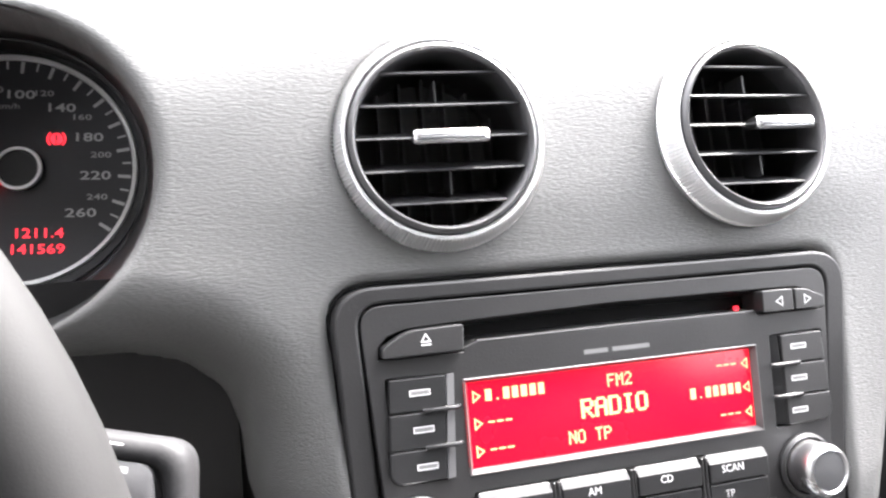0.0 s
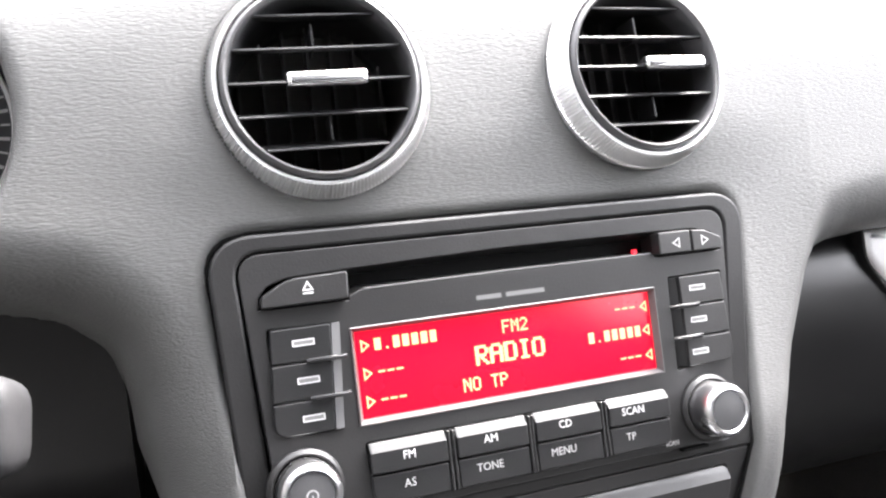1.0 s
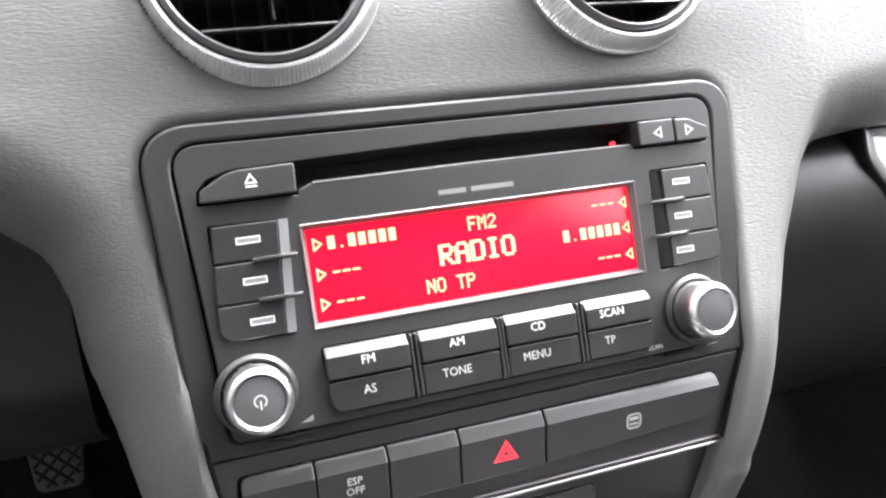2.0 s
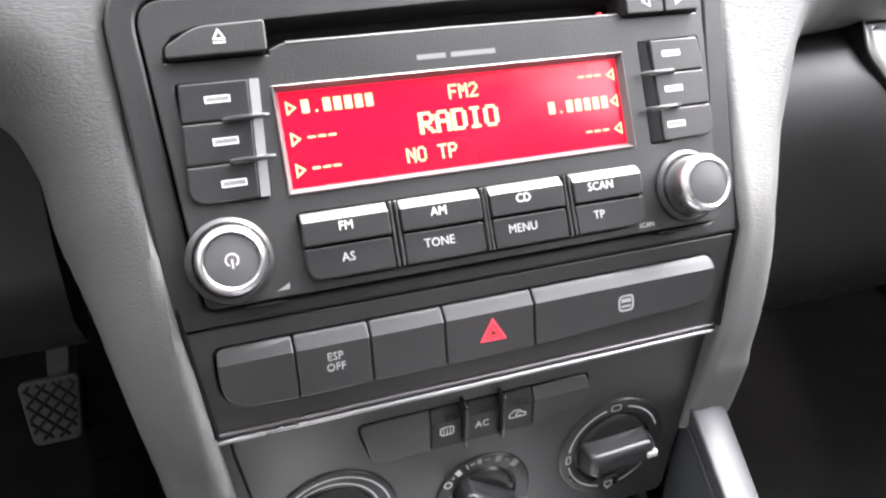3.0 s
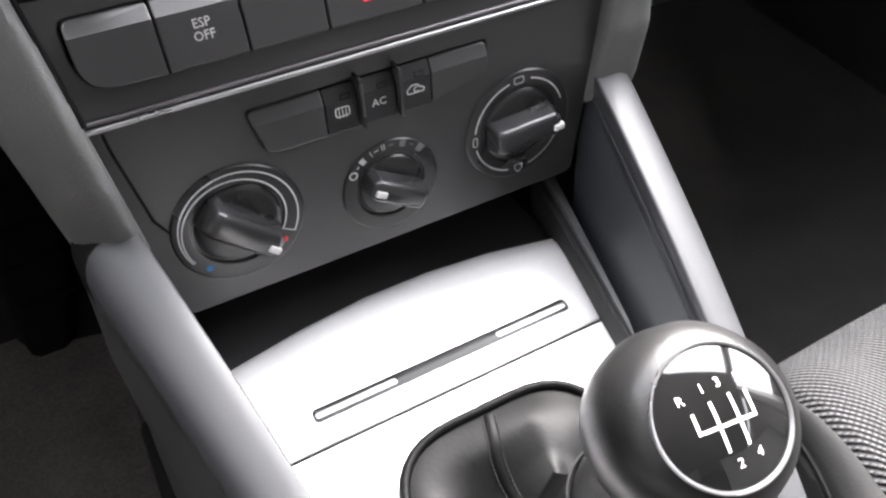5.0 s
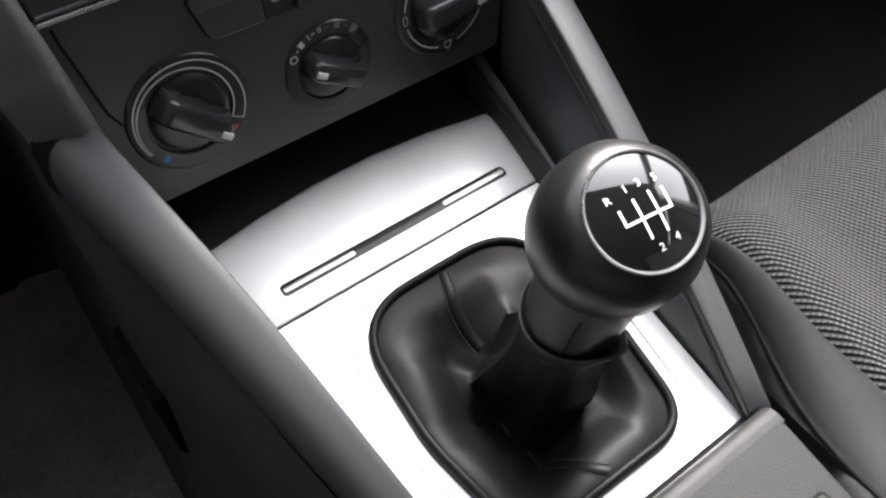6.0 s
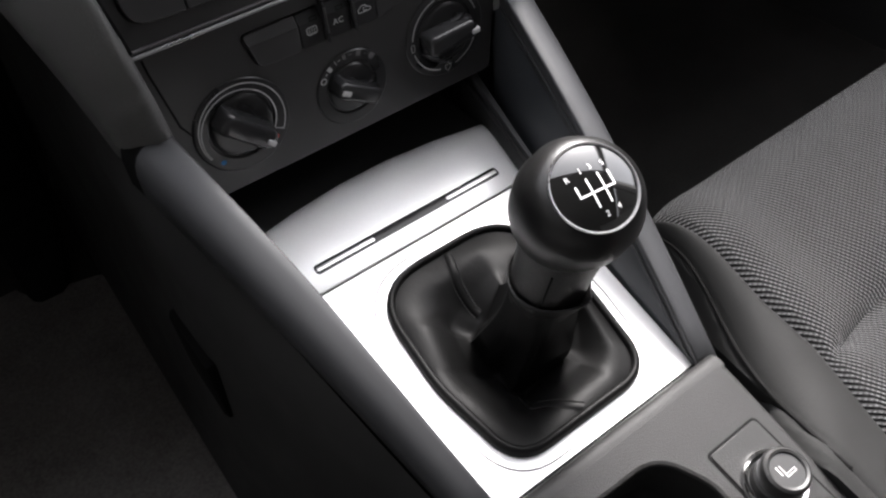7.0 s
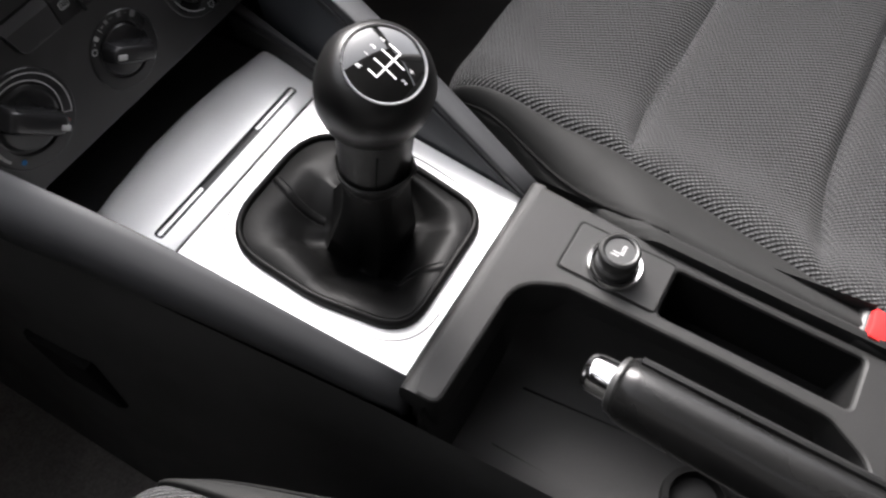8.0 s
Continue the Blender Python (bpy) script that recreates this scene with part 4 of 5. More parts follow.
def rail(sgn, first=0.0, last=1.0, extra=0.0):
    rings = []
    for s in np.linspace(first, last, 15):
        x, y, z = 97.5 - 36.5 * s, -26 - 181 * s, -122 - 94 * s + 7 * math.sin(math.pi * s)
        w = 9.3 - 2.3 * s + extra
        inner = w - (2.4 * smoothstep(0.35, 0.9, s) if sgn < 0 else 0.0)
        h = 14 - 7 * s
        # a flat top that leans outwards, a crisp inner edge and a wide outer round
        prof = [(-inner, -h), (-inner, 2.4), (-inner * 0.97, 3.4 + extra), (-inner * 0.88, 3.9 + extra), (-w * 0.4, 3.7 + extra), (w * 0.05, 3.0 + extra), (w * 0.42, 1.7 + extra), (w * 0.74, -0.6 + extra), (w * 0.95, -3.8), (w * 1.08, -8.0), (w * 1.12, -h - 5), (w * 0.6, -h - 8)]
        rings.append([(sgn * (x + px), y + pz * 0.2, z + pz) for px, pz in prof])
    return loft(rings)


for sgn in (-1, 1):
    part("rail", rail(sgn, 0.02), SATIN, console, "satin silver rail", smooth=70)
    part("rail_joint", rail(sgn, -0.03, 0.03, -0.3), PIT, console, "dark joint above the rail")
    edge = [(sgn * (97.5 - 36.5 * s - (9.3 - 2.3 * s) - 0.3 + (2.4 * float(smoothstep(0.35, 0.9, s)) if sgn < 0 else 0)), -26 - 181 * s, -122 - 94 * s + 7 * math.sin(math.pi * s) - 5.5 * (1 - 0.6 * s)) for s in np.linspace(0.03, 0.99, 16)]
    part("rail_edge", sweep(edge, 0.5, 6), SATIN, console, "thin bright rail edge")
    # inner flank between rail and plate
    rings = []
    for s in np.linspace(0, 1, 9):
        x, y, z = 97.5 - 36.5 * s, -26 - 181 * s, -124 - 94 * s
        w = 9.3 - 2.3 * s
        low = -182 - 38 * s
        lx = float(np.interp(s, [0, 0.41, 0.6, 1], [87, 66, 63, 55.5]))
        rings.append([(sgn * (x - w + 1), y, z - 1), (sgn * (lx + (x - w - lx) * 0.5), y + 2, (z + low) / 2 - 2), (sgn * lx, y, low), (sgn * lx, y, low - 30)])
    part("inner_flank", loft(rings, caps=False, closed=False), FLANK, console, "blue-grey satin flank", smooth=50)
    # outer wall down to the floor
    rings = []
    for s in np.linspace(-2.4, 1.9, 24):
        q = min(max(s, 0), 1)
        x, y, z = 96 - 35 * q + 8, -26 - 181 * s, -134 - 90 * q
        rings.append([(sgn * (x + 2), y, z), (sgn * (x + 7), y, z - 30), (sgn * (x + 6), y, z - 80), (sgn * (x + 18), y, -400), (sgn * (x + 30), y, -452)])
    # the wall's missing light is put into its paler colour
    part("side_wall", loft(rings, caps=False, closed=False), LITSIDE, console, "dark grey side panel, paled for missing light", smooth=50)
# ledge beside the tray, passenger's side: a dark inner strip, a groove and a wider outer strip, both running out to a rounded end
for nm, x0, x1, lift in (("tray_ledge", -5.2, -0.5, -1.2), ("tray_ledge", 0.3, 5.4, 0.4)):
    rings = []
    for s in (0, 0.25, 0.5, 0.75, 0.92, 0.985, 1.0):
        slim = (1 - 0.58 * s) * (1 if s < 0.9 else 1 - 0.5 * (s - 0.9) / 0.1)
        mid = 81.0 - 19.0 * s
        rings.append([((mid + px * slim), -10 - 90 * s, -178 - 11 * s + pz + lift) for px, pz in ((x0, -16), (x0, -0.8), (x0 + 0.7, 0), (x1 - 0.9, 0), (x1, -1.0), (x1, -16))])
    # outer strip paler than the inner: the light on its top is painted in
    part(nm, loft(rings), TRIM if x0 < 0 else LITLEDGE, console, smooth=40)
# solid black block on the wall; the hollow's shade is its colour
part("hollow_shade", rbox(-117, -107, -38, 14, -308, -256, 4, 2), PIT, console, "black block standing in for a hollow's shade")
pocket = bmesh.new()
rbox(-76, 76, 20, 60, -206, -160, 0, bm=pocket)
for f in [f for f in pocket.faces if f.normal.y < -0.9]:
    pocket.faces.remove(f)
part("storage_pocket", pocket, POCKET, console, "dark storage pocket")
part("pocket_floor", rbox(-78, 78, -60, 40, -209, -204, 0), POCKET, console)

PLATE = DECK @ at(0, -208.7, -219.5, 9, 0, 0)


def upright(bm, y0=0.0):
    """Turns what was drawn facing -y into a sheet that faces up: (x, y, z) to (x, z, -y)."""
    for v in bm.verts:
        v.co = Vector((v.co.x, v.co.z, -v.co.y))
    return bm


BOOT = corner_round([(-39, 13), (37.5, 13), (44, 60), (41, 119), (-42, 119), (-46, 60)], [20, 20, 80, 34, 34, 80], 8)
surround = thing("gear_surround", PLATE, "brushed aluminium gear lever surround", "gear surround")
part("plate", upright(slab([(-58.6, -8), (54.6, -8), (65.2, 130.2), (-69.4, 130.2)], [BOOT], 0, 4, 0.5)), ALU, surround, smooth=14)
bm = bmesh.new()
a, b = ring_verts(bm, grow(BOOT, 6.2), -0.06), ring_verts(bm, grow(BOOT, 5.4), -0.06)
bridge(bm, a, b)
part("embossed_line", upright(bm), SATIN, surround)
lid = thing("ashtray_lid", PLATE, "brushed aluminium ashtray lid with a recessed slot", "ashtray lid")
rings = []
for v, n_ in ((131.4, -3), (131.6, -0.4), (132.2, 0), (150, 0.4), (166, 0.2), (177, -1.2), (184, -3.4), (188, -7), (190, -11), (190.5, -18)):
    hw = 65.2 + (v - 131) * 0.15
    bow = 6.0 if v > 166 else 0
    rings.append([(hw * q - (4.2 if q < -0.9 else 0), v - bow * q * q * (v - 166) / 15 if bow else v, n_ - (0.8 if abs(q) > 0.985 else 0)) for q in (-1, -0.985, -0.6, -0.2, 0.2, 0.6, 0.985, 1)])
part("lid", loft(rings, caps=False, closed=False), ALU, lid, smooth=50)
part("lid_joint", rbox(-69, 66, 129.5, 132.5, -4.5, -1.2, 0), PIT, lid, "dark joint")
slot_loop = corner_round(box2(-55.4, 55.4, 140.6, 146.4), 2.2)
part("slot", upright(slab(slot_loop, (), -0.5, 0.5, 0.3)), SLOTGREY, lid, "dark grey recessed slot")
for x0, x1 in ((-54.4, -22), (22, 54.4)):
    part("slot_insert", upright(slab(corner_round(box2(x0, x1, 142.2, 144.6), 1.0), (), -0.8, 0.2, 0.3)), RING, lid, "bright insert")

# ---- gear lever ----
lever = thing("gear_lever", PLATE, "gear lever with black leather knob and boot", "gear lever")
bm = bmesh.new()
loops = [(grow(BOOT, 0.4), 0.0), (grow(BOOT, 0.4), 2.2), (grow(BOOT, 0.0), 3.9), (grow(BOOT, -0.9), 4.9), (grow(BOOT, -2.1), 5.1), (grow(BOOT, -3.2), 4.3), (grow(BOOT, -3.6), 2.6), (grow(BOOT, -3.2), -4)]
rows = [[bm.verts.new((x, v, h)) for x, v in loop] for loop, h in loops]
for a, b in zip(rows, rows[1:]):
    bridge(bm, a, b)
part("boot_frame", bm, HIDE, lever, "rounded black boot frame", smooth=50)
NECK = Vector((4.2, 55.6, 51.0))
AXIS = Vector((0.07, -0.03, 0.99)).normalized()
rim_loop = grow(BOOT, -3.3)
bm = bmesh.new()
rows = []
count = len(rim_loop)
SPLIT = 0.60
for s in np.linspace(0, 1, 44):
    ring = []
    for k, (x, v) in enumerate(rim_loop):
        a = math.atan2(v - 60, x)
        # the hide swells beside the frame and falls into a pit; a sleeve then climbs the lever
        deep = 0.5 + 0.5 * math.cos(a - 3.75)
        foot = 9.0 - 30.0 * deep
        # the hide is gathered into five flat panels with sharp folds between them
        panel = math.cos(0.6283) / math.cos((a - 3.85) % 1.25664 - 0.62832)
        wide = (23.5 - 5.0 * deep) * (1 + 0.85 * (panel - 0.9)) + 1.2 * math.sin(3 * a + 0.8)
        centre = Vector((NECK.x - 0.03 * 50, NECK.y + 0.10 * 50, 0))
        base = centre + Vector((wide * math.cos(a), wide * math.sin(a), foot))
        if s < SPLIT:
            u = s / SPLIT
            p = Vector((x, v, 2.6)).lerp(base, u)
            p.z = 2.6 + (foot - 2.6) * u ** 1.35 + 3.2 * math.sin(math.pi * min(u * 1.4, 1)) * (0.75 + 0.25 * math.cos(2 * a + 0.6))
        else:
            w = (s - SPLIT) / (1 - SPLIT)
            top = NECK + Vector((15.0 * math.cos(a), 15.0 * math.sin(a), 0))
            e = 1 - (1 - w) ** 2.2
            p = base.lerp(top, w)
            p.x, p.y = base.x + (top.x - base.x) * e, base.y + (top.y - base.y) * e
        fold = math.sin(math.pi * min(s * 1.02, 1)) ** 1.3
        crease = 8.0 * (panel - 0.9)
        p.z += fold * (5.6 * crease * (1 - 0.7 * smoothstep(SPLIT - 0.1, SPLIT + 0.2, s)) + 3.6 * noise.noise(Vector((x * 0.05, v * 0.05, s * 3.0))))
        out = (p - centre)
        out.z = 0
        p += out.normalized() * fold * (2.4 * crease * smoothstep(SPLIT - 0.1, SPLIT + 0.1, s) + 1.2 * math.sin(3 * a - 9 * s) + 2.2 * noise.noise(Vector((x * 0.06, v * 0.06, s * 5.0 + 7))))
        ring.append(bm.verts.new(p))
    rows.append(ring)
for a, b in zip(rows, rows[1:]):
    bridge(bm, a, b)
# two seams follow the hide: a flat raised band between two rows of stitches
boot_at = [[v.co.copy() for v in ring] for ring in rows]
boot = part("boot", bm, HIDE, lever, "creased black leather boot", smooth=80)


def on_hide(i, angle):
    """The point of ring i that lies towards the angle, between two neighbours."""
    ring = boot_at[i]
    turned_to = [math.atan2(p[1] - 60, p[0]) for p in rim_loop]
    k = min(range(count), key=lambda k: abs(math.remainder(turned_to[k] - angle, 2 * math.pi)))
    gap = math.remainder(angle - turned_to[k], 2 * math.pi)
    other = min(((k + 1) % count, (k - 1) % count), key=lambda o: -gap * math.remainder(turned_to[o] - turned_to[k], 2 * math.pi))
    span = math.remainder(turned_to[other] - turned_to[k], 2 * math.pi)
    return ring[k].lerp(ring[other], min(max(gap / span if abs(span) > 1e-6 else 0, 0), 1))


for start, drift in ((1.55, 0.32), (-1.54, -0.62)):
    mid = [on_hide(i, start + drift * i / 24) for i in range(1, 25)]
    side = []
    for i, p in enumerate(mid):
        along = (mid[min(i + 1, 23)] - mid[max(i - 1, 0)]).normalized()
        across = on_hide(i + 1, start + drift * (i + 1) / 24 + 0.08) - on_hide(i + 1, start + drift * (i + 1) / 24 - 0.08)
        across = (across - along * across.dot(along)).normalized()
        up = across.cross(along).normalized()
        side.append((across, up if up.z > 0 else -up))
    band = [[tuple(p + a * x + u * h) for x, h in ((-2.2, -0.3), (-1.7, 0.35), (0, 0.5), (1.7, 0.35), (2.2, -0.3))] for p, (a, u) in zip(mid, side)]
    part("seam", loft(band, closed=False, caps=False), HIDE, boot, smooth=50)
    bm = bmesh.new()
    for x in (-2.3, 2.3):
        line = [p + a * x + u * 0.25 for p, (a, u) in zip(mid, side)]
        for p, q in zip(line, line[1:]):
            steps = max(int((q - p).length / 2.0), 1)
            for k in range(steps):
                sweep([p.lerp(q, (k + 0.12) / steps), p.lerp(q, (k + 0.8) / steps)], 0.28, 5, bm=bm)
    part("stitching", bm, SEAMTHREAD, boot, "grey stitches")
turn = AXIS.to_track_quat("Z", "Y").to_matrix().to_4x4()
neck_place = Matrix.Translation(NECK * 0.001) @ turn
rings = []
for r, z, k in ((14.4, -8, 0), (15.8, -5, 0.2), (16.8, -1.5, 0.6), (17.2, 1.4, 1.0), (16.6, 1.8, 1.0), (15.6, 0.5, 0.6)):
    ring = []
    for i in range(48):
        a = 2 * math.pi * i / 48
        flap = max(0.0, math.cos(a - 3.55)) ** 14
        ring.append(((r + 3.2 * flap * k) * math.cos(a), (r + 3.2 * flap * k) * math.sin(a), z + k * (5.0 * flap + 1.2 * math.sin(2 * a + 1.0))))
    rings.append(ring)
part("collar", loft(rings, caps=False), NECKHIDE, lever, "folded leather collar", place=neck_place, smooth=60)
part("neck", turned([(14.0, -12), (15.2, -2), (15.6, 4), (15.8, 10), (16.2, 18), (17.0, 25), (17.5, 30)], 36), NECKHIDE, lever, "smooth black neck", place=neck_place, smooth=60)
for angle in (2.6, 4.9):
    line = [((r + 0.1) * math.cos(angle), (r + 0.1) * math.sin(angle), z) for r, z in ((15.4, 1), (15.6, 4), (15.8, 10), (16.2, 18), (16.8, 23))]
    part("neck_seam", sweep(line, 0.4, 6), PIT, lever, place=neck_place)
TOP = Vector((7.4, 54.6, 96.5))
knob_place = Matrix.Translation(TOP * 0.001) @ Vector((-0.10, -0.35, 0.93)).normalized().to_track_quat("Z", "Y").to_matrix().to_4x4()
knob = part("knob", turned([(14, -22.5), (17.4, -20.5), (19.8, -17.5), (22.4, -10), (23.6, -1), (22.8, 8), (20.0, 14.5), (16.6, 17.8), (15.6, 18.2)], 48), KNOBHIDE, lever, "rounded black leather knob", place=knob_place, smooth=60)
part("badge_ring", turned([(16.1, 17.6), (16.25, 18.3), (15.95, 18.8), (15.5, 18.75), (15.2, 18.2)], 56), KNOBRING, knob, "chrome badge ring")
badge = part("badge", turned([(15.4, 18.1), (14, 18.55), (12, 19.12), (9.5, 19.7), (7, 20.13), (4, 20.45), (0, 20.6)], 56), GLOSS, knob, "gloss black badge", smooth=60)


def badge_height(x, y):
    """The badge is slightly domed; millimetres above the knob's middle."""
    return 20.68 - 2.2 * (x * x + y * y) / 14.8 ** 2


def badge_turn(x, y, c=math.cos(radians(9)), q=math.sin(radians(9))):
    return x * c - y * q, x * q + y * c - 1.8


for words, x, y in (("R", -8.0, 7.4), ("1", -2.6, 8.4), ("3", 1.4, 8.6), ("5", 6.2, 8.2), ("2", -0.6, -8.2), ("4", 4.4, -7.4)):
    t_ = lettering(words, 2.9, x, 0, y, BRIGHT, badge, "numeral")
    for v in t_.data.vertices:
        x_, y_ = badge_turn(v.co.x * 1000, v.co.z * 1000)
        v.co = Vector((x_, y_, badge_height(x_, y_))) * 0.001 - Vector((0, 0, v.co.y))
bm = bmesh.new()
for x0, x1, z0, z1 in ((-7.15, -6.45, 0, 4.2), (-7.15, 6.85, -0.35, 0.35), (-2.55, -1.85, -5.4, 5.4), (2.25, 2.95, -5.2, 5.8), (6.15, 6.85, 0, 5.4)):
    steps = 6
    across = z1 - z0 > x1 - x0
    for k in range(steps):
        f0, f1 = k / steps, (k + 1) / steps
        quad = box2(x0, x1, z0 + (z1 - z0) * f0, z0 + (z1 - z0) * f1) if across else box2(x0 + (x1 - x0) * f0, x0 + (x1 - x0) * f1, z0, z1)
        bm.faces.new([bm.verts.new((x, z, badge_height(x, z) + 0.06 + (0.004 if across else 0))) for x, z in (badge_turn(*q) for q in quad)])
part("shift_gate", bm, BRIGHT, badge, "white gear pattern")

# ---- rear of the console ----
REAR = DECK @ at(0, -209, -205.5, 9.1, 0, 0)
TRAY = corner_round(box2(21.8, 47.6, -166, -80.2), 3)
outline = [(-64, -5), (58.0, -5), (57.6, -14), (52.4, -105), (51.6, -250), (-64, -250), (-64, -190), (-30, -184), (3, -179), (14, -160), (14.8, -110), (13.6, -40), (4, -20), (-64, -18.5)]
outline = corner_round(outline, [3, 3, 6, 10, 0, 0, 0, 8, 14, 14, 20, 18, 18, 6], 6)
part("rear_deck", upright(slab(outline, [TRAY], 0, 30, 1.8)), TRIM, console, place=DECK.inverted() @ REAR, smooth=14)
# rolled front edge of the deck, and the dark joint to the plate
roll = [(y, z) for y, z in ((-8, -0.05), (-5, -0.05), (-2.6, -0.7), (-0.9, -2.3), (-0.1, -4.6), (0.2, -8), (0.2, -16), (-8, -16))]
part("front_roll", loft([[(x, y, z) for y, z in roll] for x in (-64, -62, 56, 58)]), TRIM, console, place=DECK.inverted() @ REAR, smooth=40)
part("joint", rbox(-62, 57, 0, 2.2, -16, -11.2, 0), PIT, console, place=DECK.inverted() @ REAR)
bm = bmesh.new()
a, b = ring_verts(bm, TRAY, 2), ring_verts(bm, grow(TRAY, -2), 34)
bridge(bm, a, b)
bm.faces.new(b)
part("coin_tray", upright(bm), PIT, console, place=DECK.inverted() @ REAR)
# handbrake well
rings = []
for v in (-12, -24, -60, -120, -190, -240):
    d = 0 if v < -20 else 1
    rings.append([(16.5, v, -2), (13, v, -20), (6, v, -52 + 40 * d), (-6, v, -62 + 50 * d), (-40, v, -64 + 50 * d), (-60, v, -58 + 46 * d), (-68, v, -48 + 40 * d), (-74, v, -60), (-76, v, -120)])
part("handbrake_well", loft(rings, caps=False, closed=False), WELL_PLASTIC, console, place=DECK.inverted() @ REAR, smooth=50)
for x, x2 in ((-14, -8), (-47, -47)):
    part("well_seam", sweep([(x, -40, -62.4), (x2, -100, -62.8), (x2, -235, -62.8)], 0.7, 6), PIT, console, place=DECK.inverted() @ REAR)
part("cup_ring", upright(lathe([(16, 62), (16, 57), (13, 56), (12, 62)], 36, -24, -134)), PIT, console, place=DECK.inverted() @ REAR)

lighter = thing("cigarette_lighter", REAR @ at(34.0, -54, 0), "black cigarette lighter in a chrome ring", "cigarette lighter")
part("gap", upright(slab(corner_round(box2(-13.6, 15.4, -24.9, 23.2), 2.6), (), -0.15, 0.5, 0.05)), PIT, lighter)
part("mount", upright(slab(corner_round(box2(-12.6, 14.4, -24.8, 22.0), 2), (), -0.8, 12, 0.5)), TRIM, lighter, "flush dark mounting plate", smooth=14)
part("ring", turned([(13.4, -2), (13.2, 2.0), (12.4, 3.2), (11.0, 3.0), (10.4, 0)], 48), CHROME, lighter, "chrome ring")
plug = part("plug", turned([(9.6, -1), (9.4, 5), (8.4, 6), (8.6, 7), (9.4, 8), (9.6, 12.5), (9.0, 14.2), (8.0, 15.0), (7.0, 14.6), (6.8, 13.8), (0, 13.8)], 48), DARK, lighter, "black pull knob", smooth=30)
bm = bmesh.new()
for x0, x1, z0, z1 in ((-4.2, -3.4, -0.6, 4.2), (-2.2, -1.5, -0.6, 3.6), (-2.4, 4.2, -2.6, -2.0), (-2.4, 4.2, -1.2, -0.7), (3.7, 4.2, -2.6, -0.7), (-2.4, -1.9, -2.6, -0.7)):
    bm.faces.new([bm.verts.new((x * 0.8, z * 0.8, 13.95)) for x, z in box2(x0, x1, z0, z1)])
part("symbol", bm, GREYPRINT, plug)

brake = thing("handbrake_lever", DECK @ at(-30, -284.5, -190.5, -4, 0, -6), "black leather handbrake lever with chrome release button", "handbrake")


def brake_ring(y, r, z0, tall=1.1):
    return [(r * math.cos(6.28319 * k / 28), y, z0 + r * tall * math.sin(6.28319 * k / 28)) for k in range(28)]


part("grip", loft([brake_ring(y, r, z0) for y, r, z0 in ((-7, 9.6, 0), (-7.6, 11.6, 0), (-10, 12.9, -0.2), (-15, 13.4, -0.5), (-24, 13.2, -1.0), (-60, 13.4, -2.6), (-110, 14.4, -5), (-150, 14.0, -9), (-200, 13, -16))]), BRAKEHIDE, brake, smooth=60)
part("end_collar", loft([brake_ring(y, r, z0, 1.05) for y, r, z0 in ((-8, 11.6, 0), (-5.6, 11.4, 0), (-5.0, 10.6, 0), (-5.0, 8.6, 0), (-8, 8.4, 0))], caps=False), DARK, brake, "black end collar", smooth=40)
button = part("release_button", loft([brake_ring(y, r, 0, 1.0) for y, r in ((-12, 8.4), (3.0, 8.4), (4.4, 8.0))]), CHROME, brake, "chrome release button", smooth=40)
part("button_tip", loft([brake_ring(y, r, 0, 1.0) for y, r in ((4.2, 8.1), (6.6, 7.2), (7.8, 4.8), (8.1, 1.6))]), KNOBMETAL, button, "rounded steel button tip", smooth=50)
part("grip_ridge", sweep([(7.4, -12, 12.6), (7.6, -60, 11.2), (7.8, -110, 9.4), (7.8, -170, 2.0)], 1.6, 8), KNOBHIDE, brake, "stitched ridge")

